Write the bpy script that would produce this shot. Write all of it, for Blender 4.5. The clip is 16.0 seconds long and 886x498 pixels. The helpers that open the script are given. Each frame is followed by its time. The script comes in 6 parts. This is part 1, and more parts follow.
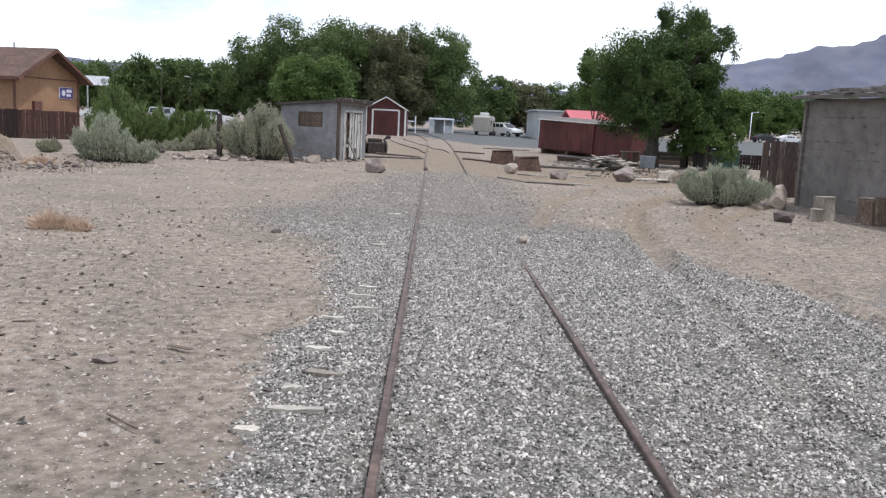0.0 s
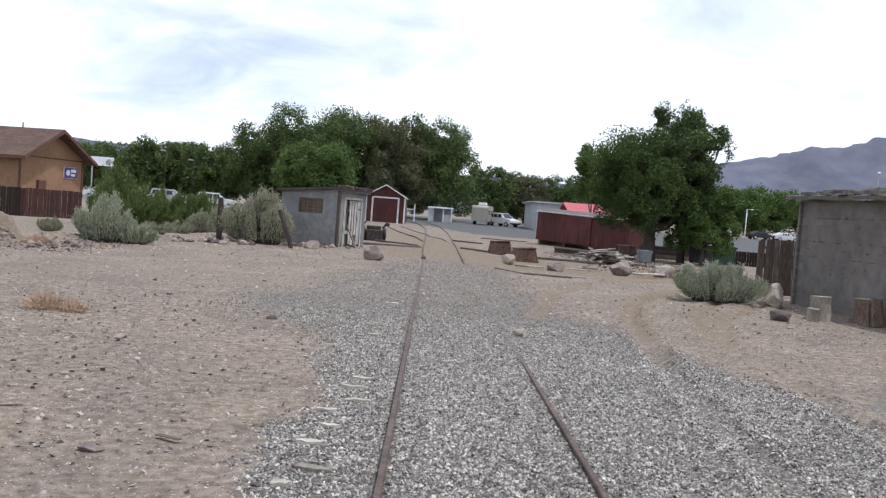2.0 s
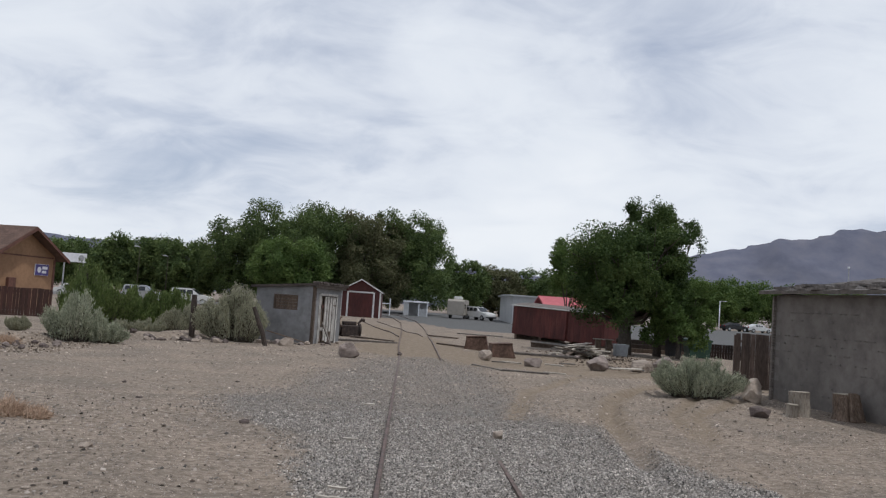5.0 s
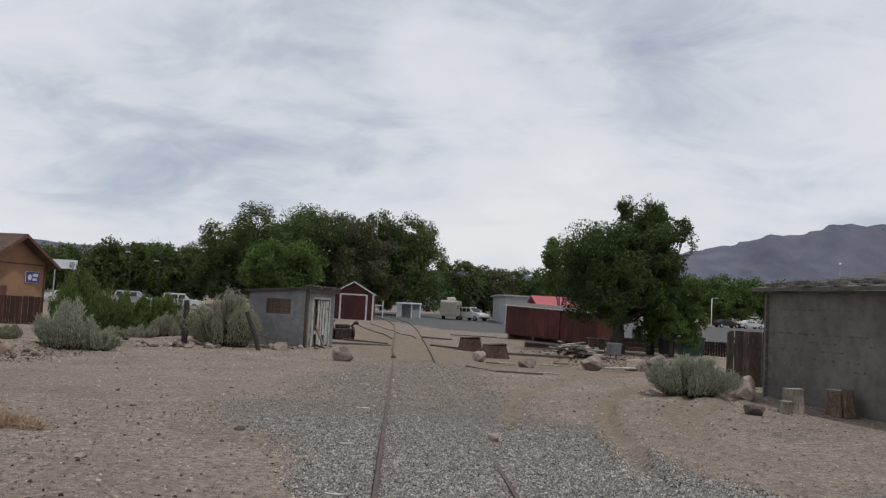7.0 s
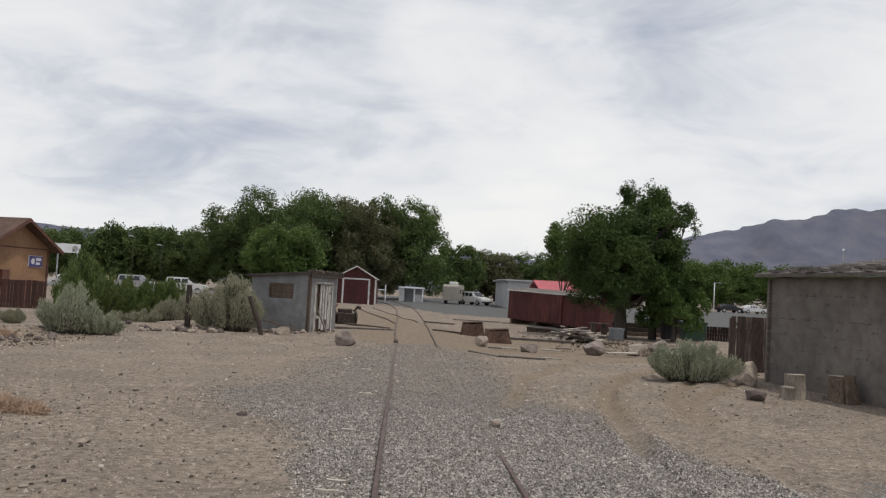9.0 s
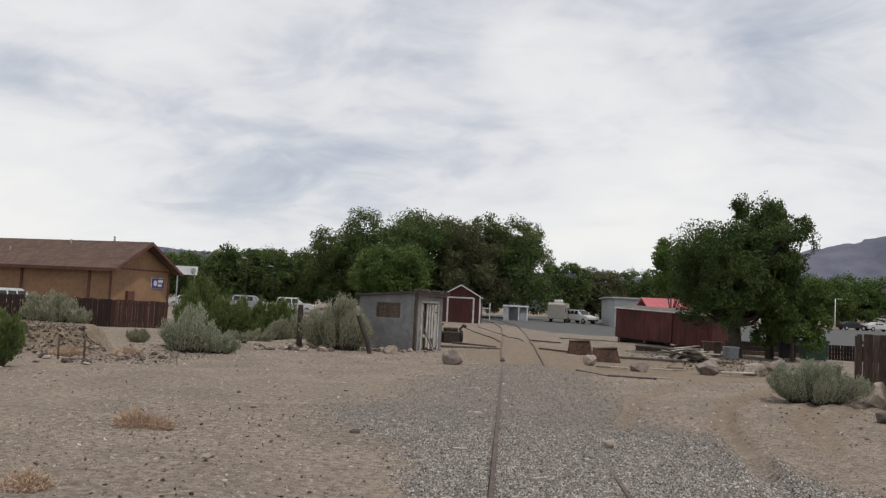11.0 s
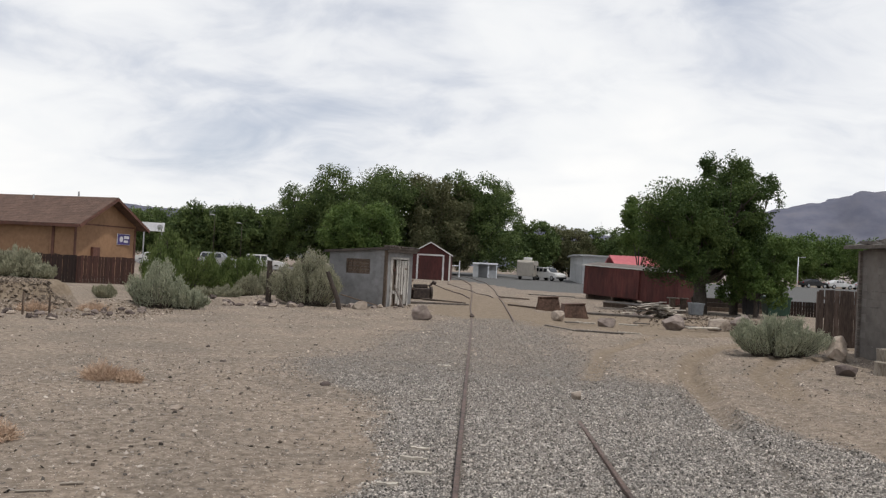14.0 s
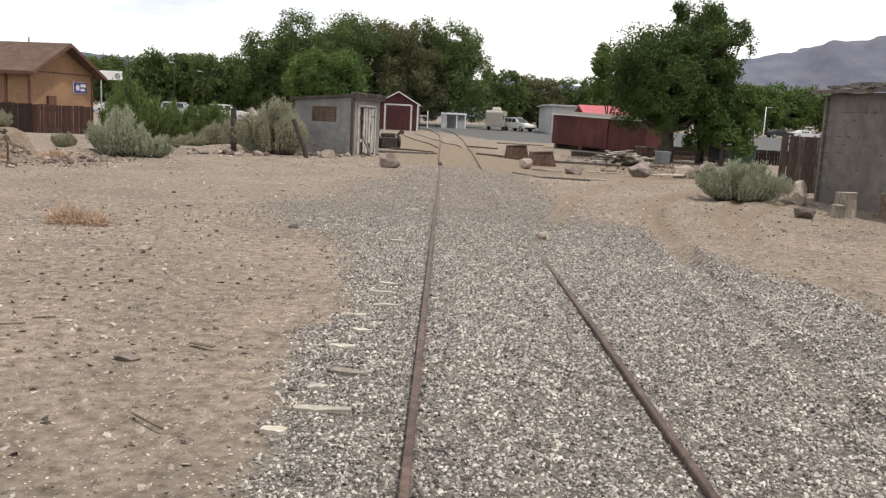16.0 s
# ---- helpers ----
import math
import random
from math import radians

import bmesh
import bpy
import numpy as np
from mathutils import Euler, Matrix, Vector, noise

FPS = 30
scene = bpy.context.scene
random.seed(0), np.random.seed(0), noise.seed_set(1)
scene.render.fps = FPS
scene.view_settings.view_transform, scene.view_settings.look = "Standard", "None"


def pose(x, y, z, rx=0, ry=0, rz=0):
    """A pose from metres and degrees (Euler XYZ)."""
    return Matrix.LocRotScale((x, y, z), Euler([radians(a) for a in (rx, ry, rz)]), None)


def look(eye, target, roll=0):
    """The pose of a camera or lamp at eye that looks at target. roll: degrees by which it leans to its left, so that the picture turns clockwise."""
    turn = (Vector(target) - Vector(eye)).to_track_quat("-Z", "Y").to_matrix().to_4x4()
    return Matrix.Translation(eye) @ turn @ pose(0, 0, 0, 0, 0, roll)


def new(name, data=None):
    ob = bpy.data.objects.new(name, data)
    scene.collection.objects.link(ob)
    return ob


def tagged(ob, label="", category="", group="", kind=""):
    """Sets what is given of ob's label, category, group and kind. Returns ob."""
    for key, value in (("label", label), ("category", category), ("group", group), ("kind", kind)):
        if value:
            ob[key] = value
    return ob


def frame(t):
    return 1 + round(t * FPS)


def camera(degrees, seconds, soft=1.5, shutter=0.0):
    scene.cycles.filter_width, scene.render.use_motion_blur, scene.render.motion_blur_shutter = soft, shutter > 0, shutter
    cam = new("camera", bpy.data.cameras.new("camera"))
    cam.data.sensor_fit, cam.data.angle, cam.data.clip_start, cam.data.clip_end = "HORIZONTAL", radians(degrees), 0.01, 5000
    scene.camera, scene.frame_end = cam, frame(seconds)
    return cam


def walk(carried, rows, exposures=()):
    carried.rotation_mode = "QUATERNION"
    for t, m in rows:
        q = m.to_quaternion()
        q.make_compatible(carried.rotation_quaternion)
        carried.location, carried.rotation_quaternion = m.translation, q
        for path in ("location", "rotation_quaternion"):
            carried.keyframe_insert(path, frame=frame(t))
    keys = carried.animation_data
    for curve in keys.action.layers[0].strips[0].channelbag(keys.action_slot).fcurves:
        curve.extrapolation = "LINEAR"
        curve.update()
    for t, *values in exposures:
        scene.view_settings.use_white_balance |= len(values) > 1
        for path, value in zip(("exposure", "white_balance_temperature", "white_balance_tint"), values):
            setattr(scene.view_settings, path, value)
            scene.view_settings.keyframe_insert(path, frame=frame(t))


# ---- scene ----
# The camera is hand-held on one spot beside the track: it tilts up, sways and tilts down again.
cam = camera(56.0, 16.0, soft=1.27)
PATH = [
    (0, 0.034, -0.037, 1.794, -8.59, 2.80, -1.02),
    (0.5, 0.039, -0.043, 1.805, -7.49, 3.22, -1.14),
    (1, 0.035, -0.039, 1.827, -5.63, 3.77, -1.17),
    (1.5, 0.030, -0.038, 1.837, -3.77, 4.38, -1.13),
    (2, 0.026, -0.034, 1.842, -2.57, 4.31, -0.88),
    (2.5, 0.022, 0.001, 1.854, -1.81, 3.82, -0.59),
    (3, 0.015, 0.030, 1.863, -0.29, 2.79, 0.78),
    (3.5, -0.002, 0.025, 1.888, 1.11, 3.76, 0.39),
    (4, 0.004, 0.021, 1.901, 2.14, 3.80, -0.38),
    (4.5, 0.003, 0.025, 1.924, 3.12, 3.84, -1.38),
    (5, -0.003, 0.033, 1.937, 3.94, 3.92, -2.11),
    (5.2, -0.004, 0.035, 1.942, 4.27, 3.90, -2.28),
    (7.3, -0.028, 0.046, 1.979, 3.88, 2.80, -2.88),
    (7.5, -0.028, 0.048, 1.981, 3.57, 2.79, -3.23),
    (8, -0.022, 0.054, 1.994, 2.98, 3.12, -4.08),
    (8.5, -0.004, 0.058, 1.998, 2.67, 3.00, -4.05),
    (9, -0.019, 0.065, 2.006, 2.93, 3.12, -2.54),
    (9.5, -0.051, 0.068, 2.013, 3.17, 2.96, 0.10),
    (10, -0.085, 0.057, 2.009, 3.36, 2.75, 2.60),
    (10.2, -0.088, 0.057, 2.009, 3.48, 2.74, 3.40),
    (12.3, -0.113, 0.060, 1.993, 3.97, 2.78, 4.98),
    (12.5, -0.113, 0.060, 1.991, 3.75, 2.78, 4.69),
    (13, -0.114, 0.066, 1.972, 3.16, 2.94, 3.75),
    (13.5, -0.103, 0.075, 1.959, 2.17, 2.90, 2.99),
    (14, -0.103, 0.080, 1.935, 1.05, 2.87, 2.39),
    (14.5, -0.103, 0.086, 1.911, -0.58, 3.17, 1.81),
    (15, -0.105, 0.086, 1.875, -2.57, 2.96, 1.19),
    (15.5, -0.090, 0.089, 1.828, -5.40, 2.86, 0.39),
    (16, -0.081, 0.086, 1.782, -8.97, 2.83, -0.27),
]
# seconds, stops, kelvin, tint: the clip's camera darkens as the sky fills its picture, and its white drifts
EXPOSURES = [(0.0, 0.40, 5850, 10), (1.0, 0.36, 5850, 10), (2.0, 0.22, 5850, 10), (3.5, -0.05, 5950, 10), (5.0, -0.35, 6050, 10), (7.5, -0.52, 6300, 10), (8.3, -0.34, 6450, 10), (9.0, -0.32, 6500, 10),
             (12.5, -0.36, 6500, 10), (14.0, -0.15, 6500, 10), (15.0, 0.1, 6550, 10), (16.0, 0.33, 6750, 10)]
walk(cam, [(t, pose(x, y, z, 0, 0, yaw) @ pose(0, 0, 0, 90 + pitch) @ pose(0, 0, 0, 0, 0, roll))
           for t, x, y, z, pitch, roll, yaw in PATH], EXPOSURES)

# ---- world and sun ----
SUN_AZ, SUN_EL = 108.0, 69.0          # degrees: azimuth clockwise from +y, height above the horizon
SUN_POWER, SKY_POWER, CLOUD_POWER = 2.5, 0.11, 1.2
world = bpy.data.worlds.new("sky")
scene.world = world
world.use_nodes = True


def nodes_of(tree):
    tree.nodes.clear()

    def add(kind, **values):
        n = tree.nodes.new(kind)
        for k, v in values.items():
            if k in n.inputs:
                n.inputs[k].default_value = v
        return n
    return add, tree.links.new


def ramp(node, stops):
    el = node.color_ramp.elements
    while len(el) < len(stops):
        el.new(0.5)
    for e, (p, c) in zip(el, stops):
        e.position = p
        e.color = (*c, 1) if isinstance(c, tuple) else (c, c, c, 1)
    return node


def build_world():
    add, link = nodes_of(world.node_tree)
    out = add("ShaderNodeOutputWorld")
    sky = add("ShaderNodeTexSky")
    sky.sky_type, sky.sun_disc = "NISHITA", False
    sky.sun_elevation, sky.sun_rotation = radians(SUN_EL), radians(SUN_AZ)
    sky.altitude, sky.dust_density = 1400, 2.0
    blue = add("ShaderNodeBackground", Strength=SKY_POWER)
    link(sky.outputs[0], blue.inputs["Color"])
    co = add("ShaderNodeTexCoord")
    # clouds lie on a high flat layer: divide the direction by its height
    sep = add("ShaderNodeSeparateXYZ")
    link(co.outputs["Generated"], sep.inputs[0])
    hgt = add("ShaderNodeMath")
    hgt.operation = "MAXIMUM"
    link(sep.outputs["Z"], hgt.inputs[0])
    hgt.inputs[1].default_value = 0.0
    lift = add("ShaderNodeMath")
    lift.operation = "ADD"
    link(hgt.outputs[0], lift.inputs[0])
    lift.inputs[1].default_value = 0.30
    flat = add("ShaderNodeVectorMath")
    flat.operation = "DIVIDE"
    link(co.outputs["Generated"], flat.inputs[0])
    link(lift.outputs[0], flat.inputs[1])
    turn = add("ShaderNodeMapping")
    turn.inputs["Rotation"].default_value = (0, 0, radians(28))
    turn.inputs["Scale"].default_value = (0.85, 1.0, 0.0)
    turn.inputs["Location"].default_value = (3.1, 0.7, 0.0)
    link(flat.outputs[0], turn.inputs["Vector"])
    big = add("ShaderNodeTexNoise", Scale=1.5, Detail=5.0, Roughness=0.48, Distortion=0.4)
    fine = add("ShaderNodeTexNoise", Scale=4.4, Detail=8.0, Roughness=0.58, Distortion=0.6)
    link(turn.outputs[0], big.inputs["Vector"])
    link(turn.outputs[0], fine.inputs["Vector"])
    mixn = add("ShaderNodeMix")
    mixn.inputs["Factor"].default_value = 0.3
    link(big.outputs["Fac"], mixn.inputs["A"])
    link(fine.outputs["Fac"], mixn.inputs["B"])
    # the veil thickens towards the horizon, where the line of sight runs longer through it
    veil = add("ShaderNodeMapRange")
    veil.inputs["From Min"].default_value, veil.inputs["From Max"].default_value = 0.03, 0.40
    veil.inputs["To Min"].default_value, veil.inputs["To Max"].default_value = 0.10, -0.045
    link(sep.outputs["Z"], veil.inputs["Value"])
    thick = add("ShaderNodeMath")
    thick.operation = "ADD"
    link(mixn.outputs["Result"], thick.inputs[0])
    link(veil.outputs[0], thick.inputs[1])
    shade = ramp(add("ShaderNodeValToRGB"), [(0.33, (0.56, 0.59, 0.665)), (0.45, (0.72, 0.74, 0.785)), (0.56, (0.86, 0.87, 0.88)), (0.70, (0.95, 0.945, 0.93))])
    cover = ramp(add("ShaderNodeValToRGB"), [(0.30, 0.55), (0.50, 0.96)])
    link(thick.outputs[0], shade.inputs[0])
    link(thick.outputs[0], cover.inputs[0])
    cloud = add("ShaderNodeBackground", Strength=CLOUD_POWER)
    link(shade.outputs[0], cloud.inputs["Color"])
    mix = add("ShaderNodeMixShader")
    link(cover.outputs[0], mix.inputs[0])
    link(blue.outputs[0], mix.inputs[1])
    link(cloud.outputs[0], mix.inputs[2])
    link(mix.outputs[0], out.inputs[0])


build_world()
sun = new("sun", bpy.data.lights.new("sun", "SUN"))
sun.data.energy, sun.data.angle, sun.data.color = SUN_POWER, radians(2.5), (1.0, 0.95, 0.88)
az, el = radians(SUN_AZ), radians(SUN_EL)
sun.matrix_world = look((0, 0, 60), (-math.sin(az) * math.cos(el), -math.cos(az) * math.cos(el), 60 - math.sin(el)))


# ---- materials ----
def material(name, base, dark, light, scale=6.0, rough=0.85, metal=0.0, bump=0.3, bump_scale=60.0, stretch=(1, 1, 1), stain=0.35, piece=0.0, island=0.0, bump_dist=0.01):
    """A worn surface: fine grain between dark and light over the base, broad stains, relief, and a shift of tone from piece to piece."""
    m = bpy.data.materials.new(name)
    m.use_nodes = True
    add, link = nodes_of(m.node_tree)
    out = add("ShaderNodeOutputMaterial")
    bsdf = add("ShaderNodeBsdfPrincipled", Roughness=rough, Metallic=metal)
    link(bsdf.outputs[0], out.inputs[0])
    co = add("ShaderNodeTexCoord")
    mp = add("ShaderNodeMapping")
    mp.inputs["Scale"].default_value = stretch
    where = add("ShaderNodeObjectInfo")
    shift = add("ShaderNodeVectorMath")
    link(co.outputs["Object"], shift.inputs[0])
    link(where.outputs["Location"], shift.inputs[1])
    link(shift.outputs[0], mp.inputs["Vector"])
    grain = add("ShaderNodeTexNoise", Scale=scale, Detail=8.0, Roughness=0.65)
    broad = add("ShaderNodeTexNoise", Scale=scale * 0.13, Detail=4.0, Roughness=0.6, Distortion=0.6)
    link(mp.outputs[0], grain.inputs["Vector"])
    link(mp.outputs[0], broad.inputs["Vector"])
    col = ramp(add("ShaderNodeValToRGB"), [(0.30, dark), (0.5, base), (0.72, light)])
    link(grain.outputs["Fac"], col.inputs[0])
    st = ramp(add("ShaderNodeValToRGB"), [(0.38, 1.0 - stain), (0.62, 1.0)])
    link(broad.outputs["Fac"], st.inputs[0])
    mul = add("ShaderNodeMix")
    mul.data_type, mul.blend_type = "RGBA", "MULTIPLY"
    mul.inputs[0].default_value = 1.0
    link(col.outputs[0], mul.inputs[6])
    link(st.outputs[0], mul.inputs[7])
    last = mul.outputs[2]
    for amount, kind, socket in ((piece, "ShaderNodeObjectInfo", "Random"), (island, "ShaderNodeNewGeometry", "Random Per Island")):
        if amount:
            info = add(kind)
            hsv = add("ShaderNodeHueSaturation")
            rng = add("ShaderNodeMapRange")
            rng.inputs["To Min"].default_value, rng.inputs["To Max"].default_value = 1 - amount, 1 + amount
            link(info.outputs[socket], rng.inputs["Value"])
            link(rng.outputs[0], hsv.inputs["Value"])
            link(last, hsv.inputs["Color"])
            last = hsv.outputs[0]
    link(last, bsdf.inputs["Base Color"])
    if bump:
        fine = add("ShaderNodeTexNoise", Scale=bump_scale, Detail=6.0, Roughness=0.7)
        link(mp.outputs[0], fine.inputs["Vector"])
        b = add("ShaderNodeBump", Strength=bump, Distance=bump_dist)
        link(fine.outputs["Fac"], b.inputs["Height"])
        link(b.outputs[0], bsdf.inputs["Normal"])
    return m


def leaf_material(name, a, b, c, through_light=0.25):
    """Leaves: the tone shifts from leaf to leaf and in broad clumps; some light passes through."""
    m = bpy.data.materials.new(name)
    m.use_nodes = True
    add, link = nodes_of(m.node_tree)
    out = add("ShaderNodeOutputMaterial")
    geo = add("ShaderNodeNewGeometry")
    co = add("ShaderNodeTexCoord")
    broad = add("ShaderNodeTexNoise", Scale=0.45, Detail=3.0)
    link(co.outputs["Object"], broad.inputs["Vector"])
    mix = add("ShaderNodeMath")
    mix.operation = "MULTIPLY_ADD"
    link(geo.outputs["Random Per Island"], mix.inputs[0])
    mix.inputs[1].default_value = 0.32
    link(broad.outputs["Fac"], mix.inputs[2])
    col = ramp(add("ShaderNodeValToRGB"), [(0.38, a), (0.64, b), (0.88, c)])
    link(mix.outputs[0], col.inputs[0])
    d = add("ShaderNodeBsdfPrincipled", Roughness=0.75)
    d.inputs["Specular IOR Level"].default_value = 0.25
    t = add("ShaderNodeBsdfTranslucent")
    link(col.outputs[0], d.inputs["Base Color"])
    link(col.outputs[0], t.inputs["Color"])
    s = add("ShaderNodeMixShader")
    s.inputs[0].default_value = through_light
    link(d.outputs[0], s.inputs[1])
    link(t.outputs[0], s.inputs[2])
    link(s.outputs[0], out.inputs[0])
    return m


def plain(name, color, rough=0.4, metal=0.0):
    m = material(name, color, tuple(c * 0.85 for c in color), tuple(min(1, c * 1.08) for c in color), 3.0, rough, metal, 0.0, stain=0.12)
    return m


def ground_material():
    m = bpy.data.materials.new("ground")
    m.use_nodes = True
    add, link = nodes_of(m.node_tree)
    out = add("ShaderNodeOutputMaterial")
    bsdf = add("ShaderNodeBsdfPrincipled", Roughness=0.95)
    bsdf.inputs["Specular IOR Level"].default_value = 0.15
    link(bsdf.outputs[0], out.inputs[0])
    co = add("ShaderNodeTexCoord")
    pos = co.outputs["Object"]

    def noise_of(scale, detail=6.0, rough=0.65, dist=0.0):
        n = add("ShaderNodeTexNoise", Scale=scale, Detail=detail, Roughness=rough, Distortion=dist)
        link(pos, n.inputs["Vector"])
        return n.outputs["Fac"]

    def mixed(kind, fac, a, b):
        n = add("ShaderNodeMix")
        n.data_type, n.blend_type = "RGBA", kind
        if isinstance(fac, float):
            n.inputs[0].default_value = fac
        else:
            link(fac, n.inputs[0])
        link(a, n.inputs[6])
        link(b, n.inputs[7])
        return n.outputs[2]

    def ramped(fac, stops):
        n = ramp(add("ShaderNodeValToRGB"), stops)
        link(fac, n.inputs[0])
        return n.outputs[0]

    # packed sandy dirt with darker patches, fine grit and scattered specks
    dirt = ramped(noise_of(9.0, 9.0, 0.72), [(0.30, (0.094, 0.076, 0.061)), (0.5, (0.230, 0.192, 0.156)), (0.70, (0.366, 0.314, 0.262))])
    patch = ramped(noise_of(0.55, 5.0, 0.6, 0.8), [(0.35, (0.80, 0.79, 0.78)), (0.65, (1.08, 1.04, 1.0))])
    dirt = mixed("MULTIPLY", 1.0, dirt, patch)
    grit = add("ShaderNodeTexVoronoi", Scale=26.0)
    link(pos, grit.inputs["Vector"])
    speck = ramped(grit.outputs["Distance"], [(0.15, 1.0), (0.22, 0.0)])
    tone = ramped(grit.outputs["Color"], [(0.3, (0.09, 0.077, 0.07)), (0.45, (0.26, 0.22, 0.19)), (0.8, (0.55, 0.50, 0.45))])
    dirt = mixed("MIX", speck, dirt, tone)
    # crushed grey stone: cells of differing tone with dark gaps
    cell = add("ShaderNodeTexVoronoi", Scale=34.0)
    link(pos, cell.inputs["Vector"])
    stone = ramped(cell.outputs["Color"], [(0.15, (0.084, 0.081, 0.077)), (0.45, (0.202, 0.192, 0.180)), (0.75, (0.33, 0.314, 0.294)), (0.95, (0.55, 0.525, 0.49))])
    gap = ramped(cell.outputs["Distance"], [(0.25, 1.0), (0.65, 0.50)])
    stone = mixed("MULTIPLY", 1.0, stone, gap)
    dusty = ramped(noise_of(0.8, 4.0), [(0.32, 0.08), (0.72, 0.62)])
    stone = mixed("MIX", dusty, stone, dirt)
    # asphalt of the road and car park
    tar = ramped(noise_of(14.0, 8.0), [(0.3, (0.080, 0.080, 0.080)), (0.7, (0.135, 0.134, 0.131))])
    # tan silt of the far bed and the bank
    silt = ramped(noise_of(5.0, 9.0, 0.7), [(0.3, (0.132, 0.101, 0.073)), (0.55, (0.222, 0.176, 0.130)), (0.75, (0.31, 0.255, 0.196))])
    att = {}
    for key in ("gravel", "asphalt", "silt"):
        att[key] = add("ShaderNodeAttribute")
        att[key].attribute_name = key

    def edge(key, scale):
        """The mask with a ragged border."""
        n = add("ShaderNodeMath")
        n.operation = "MULTIPLY_ADD"
        link(noise_of(scale, 8.0, 0.75), n.inputs[0])
        n.inputs[1].default_value = 0.8
        link(att[key].outputs["Fac"], n.inputs[2])
        return ramped(n.outputs[0], [(0.70, 0.0), (1.04, 1.0)])
    colour = mixed("MIX", edge("silt", 3.0), dirt, silt)
    colour = mixed("MIX", edge("gravel", 7.0), colour, stone)
    colour = mixed("MIX", ramped(att["asphalt"].outputs["Fac"], [(0.45, 0.0), (0.55, 1.0)]), colour, tar)
    link(colour, bsdf.inputs["Base Color"])
    b1 = add("ShaderNodeBump", Strength=0.85, Distance=0.03)
    link(noise_of(16.0, 9.0, 0.75), b1.inputs["Height"])
    b2 = add("ShaderNodeBump", Strength=0.8, Distance=0.02)
    inv = add("ShaderNodeMath")
    inv.operation = "MULTIPLY"
    link(cell.outputs["Distance"], inv.inputs[0])
    neg = add("ShaderNodeMath")
    neg.operation = "MULTIPLY"
    link(att["gravel"].outputs["Fac"], neg.inputs[0])
    neg.inputs[1].default_value = -1.0
    link(neg.outputs[0], inv.inputs[1])
    link(inv.outputs[0], b2.inputs["Height"])
    link(b1.outputs[0], b2.inputs["Normal"])
    link(b2.outputs[0], bsdf.inputs["Normal"])
    return m


